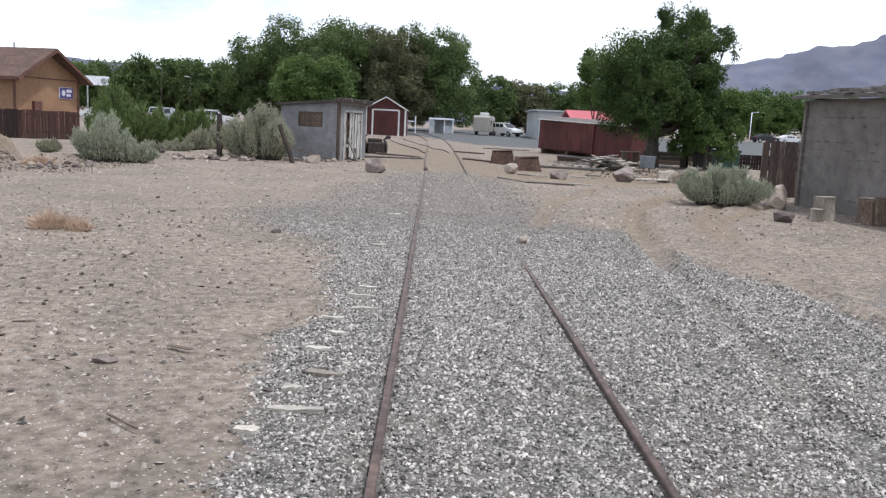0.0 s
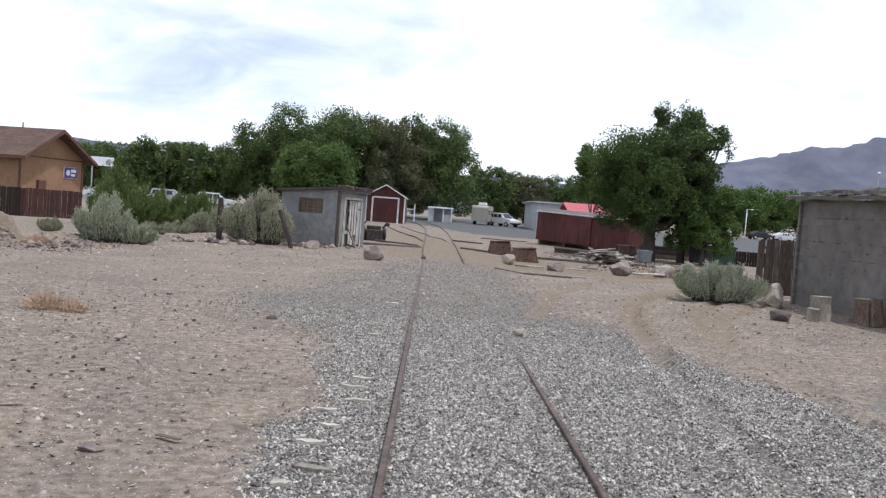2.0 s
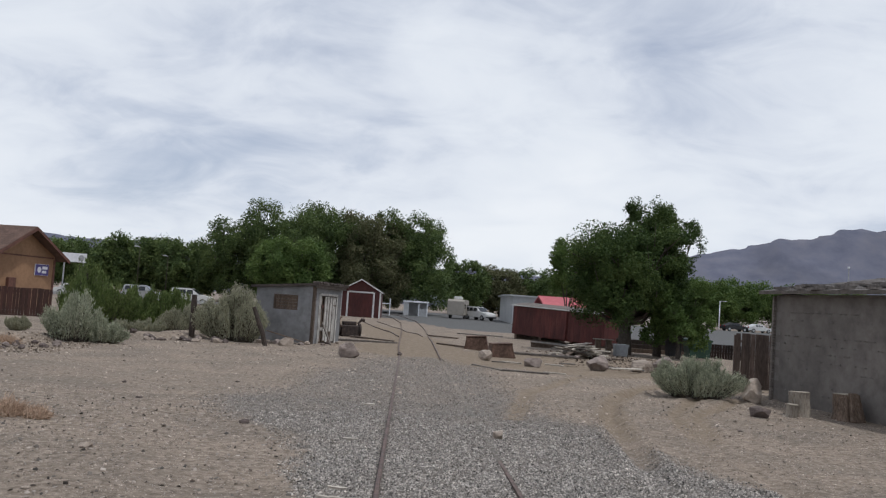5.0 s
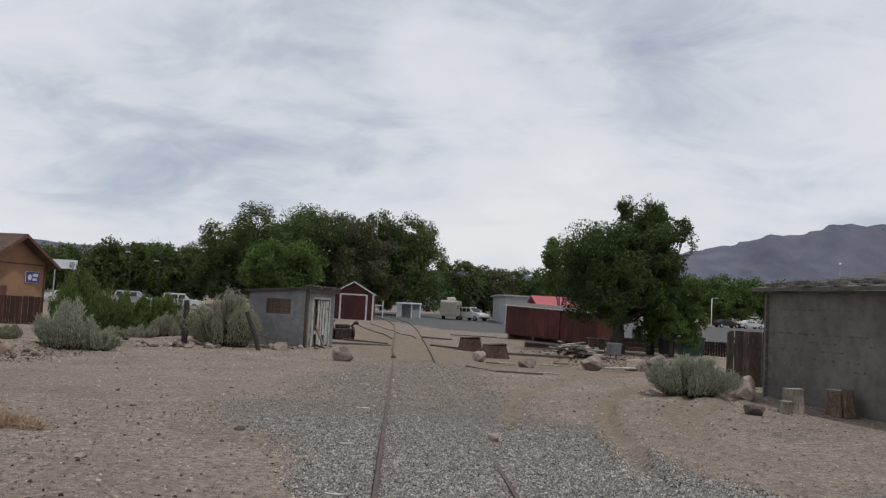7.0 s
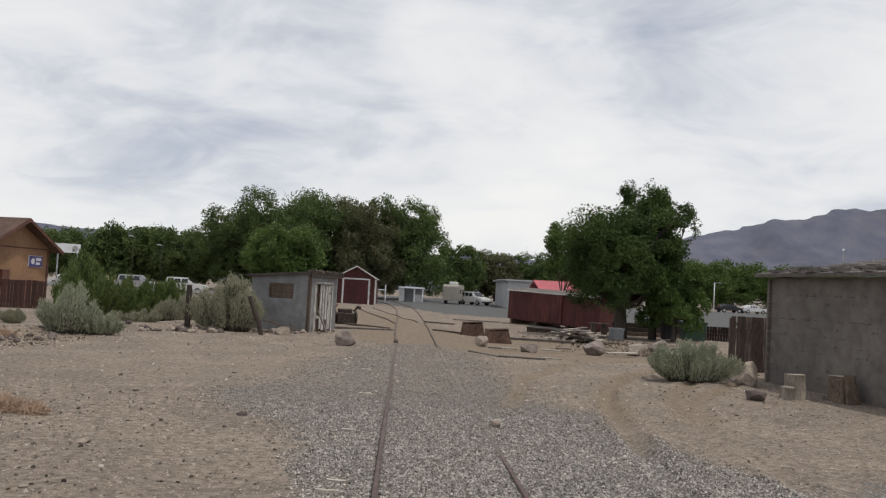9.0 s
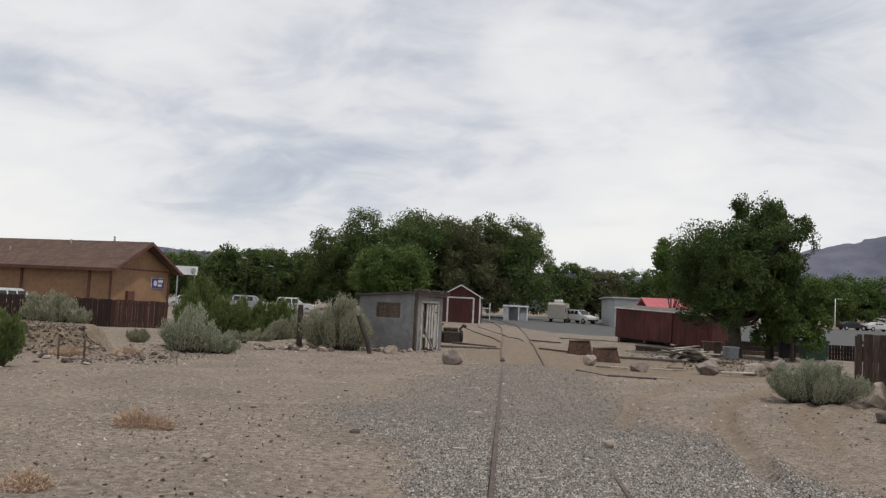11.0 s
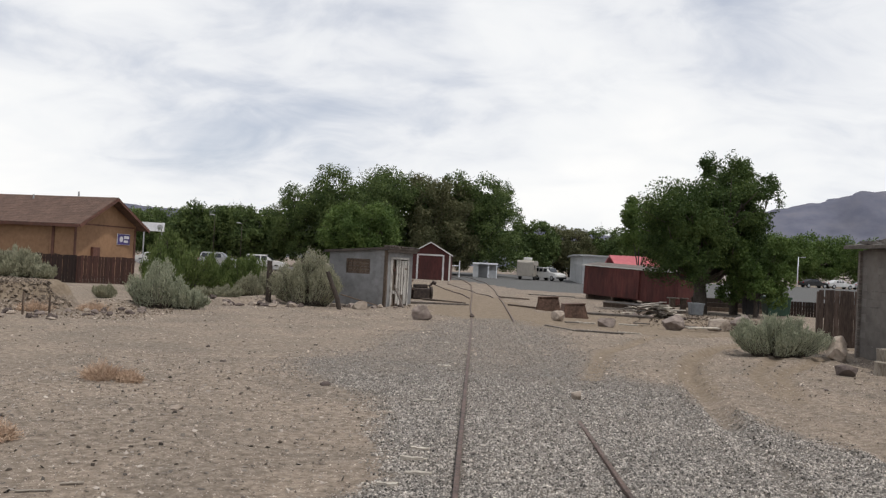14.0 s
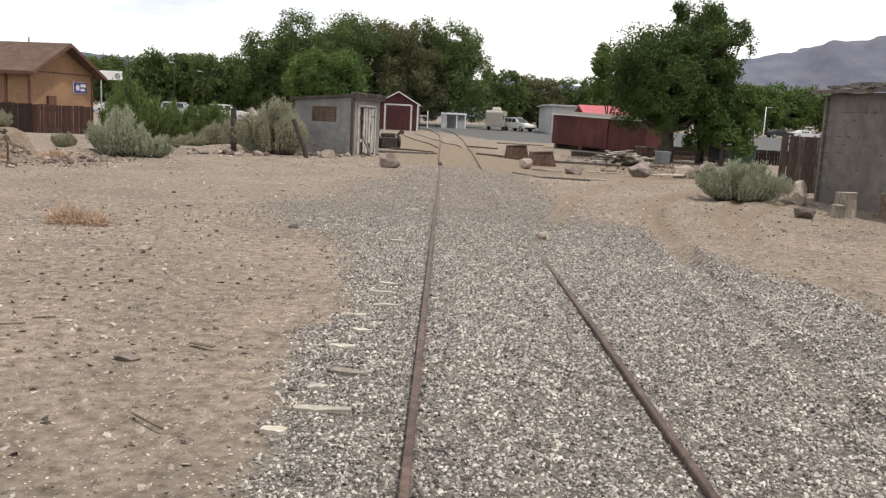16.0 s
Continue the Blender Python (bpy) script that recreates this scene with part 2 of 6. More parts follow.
M = dict(
    ground=ground_material(),
    rail=material("rusty_rail", (0.120, 0.077, 0.061), (0.065, 0.041, 0.032), (0.204, 0.135, 0.113), 14, 0.6, 0.3, 0.4, 90),
    stone=material("crushed_stone", (0.302, 0.276, 0.249), (0.159, 0.146, 0.133), (0.530, 0.480, 0.427), 9, 0.9, 0, 0.2, 80, island=0.85, stain=0.1),
    dusty_stone=material("dusty_crushed_stone", (0.260, 0.230, 0.202), (0.170, 0.148, 0.128), (0.385, 0.345, 0.302), 9, 0.9, 0, 0.2, 80, island=0.5, stain=0.1),
    clod=material("bank_clod", (0.17, 0.132, 0.10), (0.09, 0.07, 0.054), (0.26, 0.21, 0.165), 9, 0.95, 0, 0.3, 40, island=0.5, stain=0.1),
    pebble=material("dirt_stone", (0.324, 0.270, 0.225), (0.180, 0.144, 0.117), (0.450, 0.387, 0.333), 9, 0.9, 0, 0.2, 60, island=0.6, stain=0.1),
    chip=material("dirt_chip", (0.235, 0.203, 0.175), (0.160, 0.135, 0.115), (0.330, 0.292, 0.257), 9, 0.9, 0, 0.2, 60, island=0.85, stain=0.1),
    splinter=material("bleached_wood", (0.50, 0.45, 0.38), (0.30, 0.25, 0.20), (0.66, 0.61, 0.54), 10, 0.9, 0, 0.4, 40, (1, 8, 8), piece=0.2),
    old_wood=material("weathered_wood", (0.12, 0.085, 0.062), (0.05, 0.036, 0.027), (0.21, 0.16, 0.125), 9, 0.9, 0, 0.5, 40, (6, 6, 1), piece=0.2),
    dark_wood=material("dark_weathered_wood", (0.050, 0.036, 0.028), (0.022, 0.016, 0.013), (0.095, 0.073, 0.06), 9, 0.9, 0, 0.5, 40, (6, 6, 1)),
    fence_grey=material("grey_brown_fence_board", (0.098, 0.068, 0.055), (0.05, 0.034, 0.028), (0.15, 0.11, 0.092), 6, 0.9, 0, 0.4, 30, (4, 4, 0.6), piece=0.25),
    stucco=material("grey_stucco", (0.233, 0.233, 0.237), (0.171, 0.169, 0.169), (0.285, 0.285, 0.290), 3, 0.95, 0, 0.4, 45, stain=0.3),
    tar_roof=material("tar_roof", (0.080, 0.064, 0.056), (0.04, 0.032, 0.028), (0.145, 0.120, 0.105), 6, 0.95, 0, 0.6, 25),
    peeling=material("peeling_white_paint", (0.46, 0.44, 0.41), (0.07, 0.055, 0.045), (0.60, 0.58, 0.55), 5, 0.8, 0, 0.3, 40, (3, 3, 0.7), stain=0.3),
    dark_red=material("dark_red_boards", (0.074, 0.017, 0.015), (0.046, 0.011, 0.011), (0.102, 0.027, 0.024), 5, 0.8, 0, 0.3, 30, (1, 1, 0.25), piece=0.16),
    boxcar_red=material("faded_boxcar_red", (0.089, 0.021, 0.018), (0.050, 0.013, 0.012), (0.125, 0.038, 0.031), 4, 0.85, 0, 0.3, 30, (1, 1, 0.25), piece=0.16),
    rust_red=material("red_brown_board", (0.090, 0.037, 0.026), (0.048, 0.020, 0.015), (0.132, 0.060, 0.045), 6, 0.85, 0, 0.3, 30, piece=0.15),
    trim=material("white_trim", (0.66, 0.65, 0.64), (0.46, 0.45, 0.44), (0.76, 0.75, 0.74), 6, 0.7, 0, 0.15, 40, stain=0.2),
    tan=material("tan_siding", (0.265, 0.152, 0.084), (0.216, 0.122, 0.065), (0.300, 0.180, 0.104), 4, 0.85, 0, 0.25, 30, stain=0.15),
    brown_trim=material("brown_trim", (0.12, 0.05, 0.035), (0.08, 0.035, 0.025), (0.17, 0.075, 0.053), 6, 0.8, 0, 0.2, 30),
    shingle=material("brown_shingle", (0.125, 0.074, 0.055), (0.081, 0.047, 0.034), (0.178, 0.113, 0.087), 14, 0.95, 0, 0.5, 30, island=0.15),
    fence=material("dark_fence_board", (0.028, 0.013, 0.010), (0.013, 0.007, 0.006), (0.046, 0.025, 0.019), 6, 0.9, 0, 0.4, 30, (4, 4, 0.6), piece=0.3),
    fence_red=material("red_brown_fence_board", (0.055, 0.022, 0.016), (0.027, 0.011, 0.009), (0.084, 0.037, 0.026), 6, 0.9, 0, 0.4, 30, (4, 4, 0.6), piece=0.25),
    block=material("grey_block", (0.180, 0.160, 0.145), (0.128, 0.113, 0.102), (0.222, 0.202, 0.184), 3, 0.95, 0, 0.5, 40, piece=0.015, stain=0.30),
    mortar=material("block_mortar", (0.177, 0.160, 0.148), (0.136, 0.123, 0.112), (0.213, 0.197, 0.181), 8, 0.95, 0, 0.4, 50),
    roof_gravel=material("grey_shingle", (0.144, 0.126, 0.115), (0.079, 0.068, 0.061), (0.223, 0.205, 0.191), 9, 0.95, 0, 0.6, 25, island=0.2),
    grey_board=material("grey_weathered_board", (0.153, 0.131, 0.115), (0.081, 0.068, 0.059), (0.234, 0.207, 0.189), 7, 0.9, 0, 0.4, 40, (1, 6, 6), piece=0.2),
    boulder=material("granite_boulder", (0.242, 0.196, 0.172), (0.134, 0.106, 0.095), (0.336, 0.280, 0.247), 5, 0.9, 0, 0.5, 14, stain=0.3, bump_dist=0.04),
    pale_rock=material("pale_boulder", (0.343, 0.282, 0.229), (0.198, 0.157, 0.126), (0.439, 0.374, 0.315), 5, 0.9, 0, 0.5, 14, stain=0.3, bump_dist=0.04),
    dark_rock=material("dark_rock", (0.115, 0.088, 0.078), (0.06, 0.046, 0.042), (0.18, 0.145, 0.13), 6, 0.9, 0, 0.5, 18),
    log=material("cut_log", (0.271, 0.232, 0.187), (0.146, 0.118, 0.094), (0.365, 0.334, 0.295), 8, 0.9, 0, 0.5, 30, (5, 5, 1)),
    split_log=material("split_log", (0.170, 0.118, 0.085), (0.055, 0.036, 0.027), (0.285, 0.220, 0.170), 9, 0.9, 0, 0.6, 30, (6, 6, 0.8)),
    log_end=material("sawn_end", (0.425, 0.370, 0.297), (0.289, 0.238, 0.180), (0.527, 0.484, 0.414), 12, 0.9, 0, 0.3, 50),
    rust=material("rusty_steel", (0.130, 0.076, 0.055), (0.061, 0.038, 0.028), (0.228, 0.144, 0.103), 8, 0.8, 0.2, 0.4, 40),
    dark_rust=material("oily_rusted_iron", (0.050, 0.036, 0.031), (0.022, 0.017, 0.015), (0.105, 0.076, 0.062), 8, 0.75, 0.3, 0.4, 40),
    bark=material("bark", (0.085, 0.070, 0.058), (0.04, 0.033, 0.028), (0.14, 0.12, 0.10), 8, 0.95, 0, 0.6, 20, (4, 4, 1)),
    steel=material("galvanised_steel", (0.45, 0.46, 0.47), (0.32, 0.33, 0.34), (0.56, 0.57, 0.58), 8, 0.5, 0.6, 0.1, 40),
    grey_bin=material("grey_plastic", (0.17, 0.185, 0.20), (0.13, 0.14, 0.155), (0.21, 0.225, 0.24), 6, 0.6, 0, 0.1, 30),
    green_bin=material("green_dumpster_paint", (0.030, 0.085, 0.052), (0.02, 0.05, 0.032), (0.045, 0.11, 0.07), 6, 0.6, 0, 0.1, 30),
    black=material("black_plastic", (0.016, 0.016, 0.018), (0.010, 0.010, 0.011), (0.028, 0.028, 0.03), 6, 0.6, 0, 0.1, 30),
    white_wall=material("white_metal_wall", (0.432, 0.439, 0.446), (0.374, 0.382, 0.389), (0.490, 0.497, 0.504), 2, 0.7, 0, 0.1, 20, stain=0.15),
    red_roof=material("red_metal_roof", (0.440, 0.080, 0.091), (0.336, 0.056, 0.065), (0.496, 0.128, 0.133), 3, 0.5, 0, 0.1, 20, stain=0.15),
    car_white=plain("white_car_paint", (0.62, 0.62, 0.61), 0.3),
    car_silver=plain("silver_car_paint", (0.40, 0.41, 0.42), 0.3, 0.3),
    car_tan=plain("tan_camper_paint", (0.33, 0.30, 0.26), 0.5),
    glass=plain("dark_glass", (0.02, 0.024, 0.028), 0.08),
    tyre=plain("tyre_rubber", (0.018, 0.018, 0.018), 0.85),
    sign_blue=plain("blue_sign", (0.06, 0.045, 0.20), 0.5),
    sign_white=plain("white_sign", (0.78, 0.79, 0.82), 0.5),
    headlight=plain("headlight", (0.7, 0.7, 0.68), 0.15),
    taillight=plain("tail_light", (0.4, 0.02, 0.02), 0.2),
    # blue-grey of the hazy air in between is painted into this rock colour
    mountain=material("haze_tinted_mountain", (0.122, 0.127, 0.170), (0.090, 0.097, 0.140), (0.158, 0.156, 0.190), 0.011, 1.0, 0, 0.0, stretch=(1, 1, 0.35), stain=0.30),
    fan=material("alluvial_fan", (0.30, 0.26, 0.225), (0.24, 0.215, 0.19), (0.36, 0.31, 0.265), 0.02, 1.0, 0, 0.0),
    leaf_dark=leaf_material("cottonwood_leaf", (0.042, 0.068, 0.025), (0.078, 0.114, 0.037), (0.134, 0.176, 0.058)),
    leaf_olive=leaf_material("olive_leaf", (0.068, 0.076, 0.037), (0.112, 0.117, 0.057), (0.171, 0.164, 0.087)),
    leaf_light=leaf_material("light_leaf", (0.046, 0.080, 0.020), (0.082, 0.130, 0.034), (0.130, 0.182, 0.052)),
    leaf_elm=leaf_material("elm_leaf", (0.028, 0.050, 0.015), (0.050, 0.084, 0.023), (0.102, 0.142, 0.042), 0.2),
    sage=leaf_material("sage_leaf", (0.204, 0.220, 0.149), (0.310, 0.329, 0.231), (0.447, 0.453, 0.338), 0.15),
    sage_dry=leaf_material("dry_sage_leaf", (0.200, 0.198, 0.130), (0.300, 0.296, 0.203), (0.410, 0.400, 0.290), 0.15),
    scrub=leaf_material("scrub_leaf", (0.060, 0.090, 0.026), (0.108, 0.148, 0.044), (0.176, 0.212, 0.074)),
    straw=leaf_material("dry_straw", (0.33, 0.230, 0.160), (0.46, 0.335, 0.243), (0.58, 0.435, 0.33), 0.1),
)


# ---- mesh helpers ----
def mesh_of(name, verts, faces, mat=None, smooth=False):
    """A mesh from arrays: faces is an (n, 3) or (n, 4) array."""
    me = bpy.data.meshes.new(name)
    verts, faces = np.asarray(verts, np.float32), np.asarray(faces, np.int32)
    n, k = faces.shape
    me.vertices.add(len(verts))
    me.vertices.foreach_set("co", verts.ravel())
    me.loops.add(n * k)
    me.loops.foreach_set("vertex_index", faces.ravel())
    me.polygons.add(n)
    me.polygons.foreach_set("loop_start", np.arange(0, n * k, k, dtype=np.int32))
    me.polygons.foreach_set("use_smooth", np.full(n, smooth))
    me.update(calc_edges=True)
    if mat:
        me.materials.append(mat)
    return me


def part(name, bm, mat, parent, label="", smooth=False, m=None):
    """One mesh object under a thing (or at top level, where parent is None). bm: a bmesh or a mesh."""
    if isinstance(bm, bmesh.types.BMesh):
        me = bpy.data.meshes.new(name)
        bmesh.ops.recalc_face_normals(bm, faces=bm.faces)
        for f in bm.faces:
            f.smooth = smooth
        bm.to_mesh(me)
        bm.free()
    else:
        me = bm
    if not me.materials:
        me.materials.append(mat)
    ob = new(name, me)
    ob.parent = parent
    if m is not None:
        ob.matrix_basis = m
    if label:
        tagged(ob, label)
    return ob


def thing(name, m, label, category, group="", kind=""):
    ob = new(name)
    ob.empty_display_size = 0.2
    ob.matrix_basis = m
    return tagged(ob, label, category, group, kind)


def box(*specs, bevel=0.0):
    """A bmesh of boxes, each (x0, y0, z0, x1, y1, z1), with softened edges."""
    bm = bmesh.new()
    for x0, y0, z0, x1, y1, z1 in specs:
        r = bmesh.ops.create_cube(bm, size=1.0)
        bmesh.ops.scale(bm, vec=(x1 - x0, y1 - y0, z1 - z0), verts=r["verts"])
        bmesh.ops.translate(bm, vec=((x0 + x1) / 2, (y0 + y1) / 2, (z0 + z1) / 2), verts=r["verts"])
    if bevel:
        bmesh.ops.bevel(bm, geom=bm.edges[:], offset=bevel, segments=1, affect="EDGES")
    return bm


def tube(points, radii, sides=8, caps=True):
    """A tapered tube along points."""
    bm = bmesh.new()
    rings = []
    pts = [Vector(p) for p in points]
    for i, p in enumerate(pts):
        d = (pts[min(i + 1, len(pts) - 1)] - pts[max(i - 1, 0)]).normalized()
        side = d.orthogonal().normalized()
        up = d.cross(side)
        rings.append([bm.verts.new(p + radii[i] * (math.cos(a) * side + math.sin(a) * up)) for a in (2 * math.pi * k / sides for k in range(sides))])
    for a, b in zip(rings, rings[1:]):
        for k in range(sides):
            bm.faces.new((a[k], a[(k + 1) % sides], b[(k + 1) % sides], b[k]))
    if caps:
        bm.faces.new(rings[0][::-1])
        bm.faces.new(rings[-1])
    return bm


def prism(profile, y0, y1):
    """A solid with the outline profile [(x, z), ...] between y0 and y1."""
    bm = bmesh.new()
    a = [bm.verts.new((x, y0, z)) for x, z in profile]
    b = [bm.verts.new((x, y1, z)) for x, z in profile]
    n = len(a)
    bm.faces.new(a)
    bm.faces.new(b[::-1])
    for k in range(n):
        bm.faces.new((a[k], a[(k + 1) % n], b[(k + 1) % n], b[k]))
    return bm


def joined(*bms):
    out = bmesh.new()
    for b in bms:
        me = bpy.data.meshes.new("tmp")
        b.to_mesh(me)
        b.free()
        out.from_mesh(me)
        bpy.data.meshes.remove(me)
    return out


class Lattice:
    """Smooth value noise on arrays."""
    def __init__(self, seed):
        self.g = np.random.default_rng(seed).random((256, 256))

    def __call__(self, x, y):
        xi, yi = np.floor(x).astype(int), np.floor(y).astype(int)
        u, v = x - xi, y - yi
        u, v = u * u * (3 - 2 * u), v * v * (3 - 2 * v)
        g = self.g
        a, b = g[xi % 256, yi % 256], g[(xi + 1) % 256, yi % 256]
        c, d = g[xi % 256, (yi + 1) % 256], g[(xi + 1) % 256, (yi + 1) % 256]
        return (a * (1 - u) + b * u) * (1 - v) + (c * (1 - u) + d * u) * v - 0.5


LAT = [Lattice(s) for s in range(6)]


def smooth(a, b, x):
    u = np.clip((x - a) / (b - a), 0, 1)
    return u * u * (3 - 2 * u)


def to_line(x, y, pts):
    """Distance from points to a polyline."""
    best = np.full(np.shape(x), 1e9)
    for (ax, ay), (bx, by) in zip(pts, pts[1:]):
        dx, dy = bx - ax, by - ay
        k = np.clip(((x - ax) * dx + (y - ay) * dy) / (dx * dx + dy * dy), 0, 1)
        best = np.minimum(best, np.hypot(x - ax - k * dx, y - ay - k * dy))
    return best


# ---- the lie of the land ----
RUTS = [[(3.3, 11.0), (3.9, 16.0), (5.4, 21.0), (8.5, 25.6), (13.0, 28.0)], [(2.0, 15.0), (3.0, 20.0), (5.2, 25.5), (9.0, 28.6), (14.0, 30.0)],
        [(2.6, 3.0), (3.0, 9.0), (3.6, 14.0), (4.7, 19.0), (7.0, 24.0), (12.0, 28.5)],
        [(4.1, 3.0), (4.5, 9.0), (5.0, 13.0), (6.0, 17.0), (8.4, 21.0), (13.0, 25.5)],
        [(3.6, 12.5), (4.4, 17.5), (6.1, 22.0), (9.2, 26.2), (13.0, 28.6)], [(4.6, 12.0), (5.5, 16.8), (7.3, 21.0), (10.2, 24.4), (13.0, 26.4)]]
GRAVEL_LEFT = ([-10, 2, 4.0, 7.4, 11.0, 12.2, 13.4, 15.6, 17.5, 22.0, 27.0, 31.0, 32.5], [-0.9, -0.9, -0.95, -1.15, -1.25, -1.9, -3.1, -3.9, -3.3, -2.5, -2.2, -0.6, 1.0])
GRAVEL_RIGHT = ([-10, 2, 5.0, 8.0, 12.0, 15.7, 20.0, 24.0, 28.0, 31.0, 32.5], [4.0, 4.0, 4.2, 4.3, 3.9, 3.3, 3.0, 3.0, 2.5, 1.8, 1.0])
BANK = [(-26, 21), (-15, 22.5), (-11.5, 27), (-9.5, 31.5), (-6.5, 37)]


def masks(x, y):
    wob = 0.7 * LAT[3](x * 0.7, y * 0.5) + 0.45 * LAT[4](x * 2.1, y * 1.6) + 0.25 * LAT[5](x * 6.0, y * 6.0)
    inside = np.minimum(x - np.interp(y, *GRAVEL_LEFT), np.interp(y, *GRAVEL_RIGHT) - x) + wob
    fade = 1 + 1.1 * smooth(8, 14, y)
    gravel = smooth(-0.45, 0.6, inside / fade) * (y < 32.5) * (1 - 0.52 * smooth(8, 19, y))
    for line in RUTS:
        gravel = gravel * (1 - 0.5 * np.exp(-(to_line(x, y, line) / 0.26) ** 2) * smooth(9, 13, y))
    patch = smooth(-0.2, 0.5, 0.9 - np.hypot((x - 6.2) / 1.6, (y - 9.3) / 1.0) + wob)
    gravel = np.maximum(gravel, 0.75 * patch)
    road = smooth(-0.4, 0.4, y - np.interp(x, [-60, -14, -2, 4, 9, 20, 40], [80, 82, 96, 74, 72, 64, 56])) * (y < 146)
    silt = smooth(-0.6, 0.6, 2.4 - np.abs(x + 0.004 * (y - 32) ** 2 - 0.6) + 2 * wob) * smooth(30.5, 33.5, y)
    silt = np.maximum(silt, smooth(0.15, 0.5, bank_height(x, y)) * (x < -9.5) * (y < 30))
    silt = np.maximum(silt, 0.8 * smooth(-1, 1.5, 6.5 - np.hypot((x - 6.5) * 0.8, y - 33.5) + 3 * wob))
    for line in RUTS:
        silt = np.maximum(silt, 0.62 * np.exp(-(to_line(x, y, line) / 0.34) ** 2) * smooth(11, 15, y))
    return gravel, road * (x > -14), silt


def bank_height(x, y):
    """A low eroded bank on the left, with a terrace behind it that falls away to the fence."""
    beyond = y - np.interp(x, [p[0] for p in BANK], [p[1] for p in BANK])
    beyond = beyond + 0.8 * LAT[2](x * 0.8, y * 0.8) + 0.5 * LAT[3](x * 2.3, y * 2.3) + 0.25 * LAT[4](x * 5.5, y * 5.5)
    across = x + (y - 23) * 0.525 + 1.1 * LAT[4](x * 1.3, y * 1.3) + 0.35 * LAT[5](x * 4.5, y * 4.5)
    rise = 0.20 + 0.58 * smooth(-11.2, -12.1, across) - 0.34 * np.exp(-((across + 10.8) / 0.45) ** 2) * (y < 33)
    scar = 0.16 * np.abs(LAT[1](x * 2.6, y * 2.6)) + 0.10 * np.abs(LAT[0](x * 6.1, y * 6.1))
    face = smooth(-0.85, 0.45, beyond)
    return (rise - 3.2 * scar * face * (1 - face)) * face * smooth(-6, -9.0, x) * (1 - smooth(0.0, 4.5, beyond - 2.5 - 4.0 * smooth(-11.0, -12.5, across)))


def height(x, y):
    x, y = np.asarray(x, float), np.asarray(y, float)
    near = smooth(160, 60, np.hypot(x, y))
    z = 0.75 * smooth(62, 150, y) + 0.4 * smooth(20, 60, x) * smooth(40, 90, y)
    z += near * (0.10 * LAT[0](x * 0.22, y * 0.22) + 0.035 * LAT[1](x * 1.1, y * 1.1) + 0.012 * LAT[2](x * 4.1, y * 4.1)) * smooth(0.9, 2.2, np.abs(x - 0.55) + 3 * (y > 32))
    z += near * 0.010 * LAT[5](x * 7.3, y * 7.3)
    z += bank_height(x, y)
    for line in RUTS:
        d = to_line(x, y, line)
        z += -0.042 * np.exp(-(d / 0.15) ** 2) + 0.036 * np.exp(-((d - 0.27) / 0.11) ** 2) + 0.006 * np.sin(d * 40) * np.exp(-(d / 0.3) ** 2)
    return z


def ground_z(x, y):
    return float(height(np.array([x]), np.array([y]))[0])


def build_ground():
    def axis(a, b, step, far, grow):
        mid = list(np.arange(a, b + step, step))
        s, v = step, mid[-1]
        while v < far[1]:
            s *= grow
            v += s
            mid.append(v)
        s, v = step, mid[0]
        while v > far[0]:
            s *= grow
            v -= s
            mid.insert(0, v)
        return np.array(mid)
    xs = axis(-17, 13, 0.13, (-4500, 4500), 1.09)
    ys = axis(2, 36, 0.13, (-4500, 4500), 1.07)
    X, Y = np.meshgrid(xs, ys)
    Z = height(X, Y)
    nx, ny = len(xs), len(ys)
    i = (np.arange(ny - 1)[:, None] * nx + np.arange(nx - 1)).ravel()
    me = mesh_of("ground", np.stack([X, Y, Z], -1).reshape(-1, 3), np.stack([i, i + 1, i + nx + 1, i + nx], -1), M["ground"], True)
    for key, values in zip(("gravel", "asphalt", "silt"), masks(X, Y)):
        a = me.attributes.new(key, "FLOAT", "POINT")
        a.data.foreach_set("value", np.asarray(values, np.float32).ravel())
    tagged(new("ground", me), "sandy dirt yard with grey gravel track bed and tyre ruts", "ground", kind="structure")


build_ground()


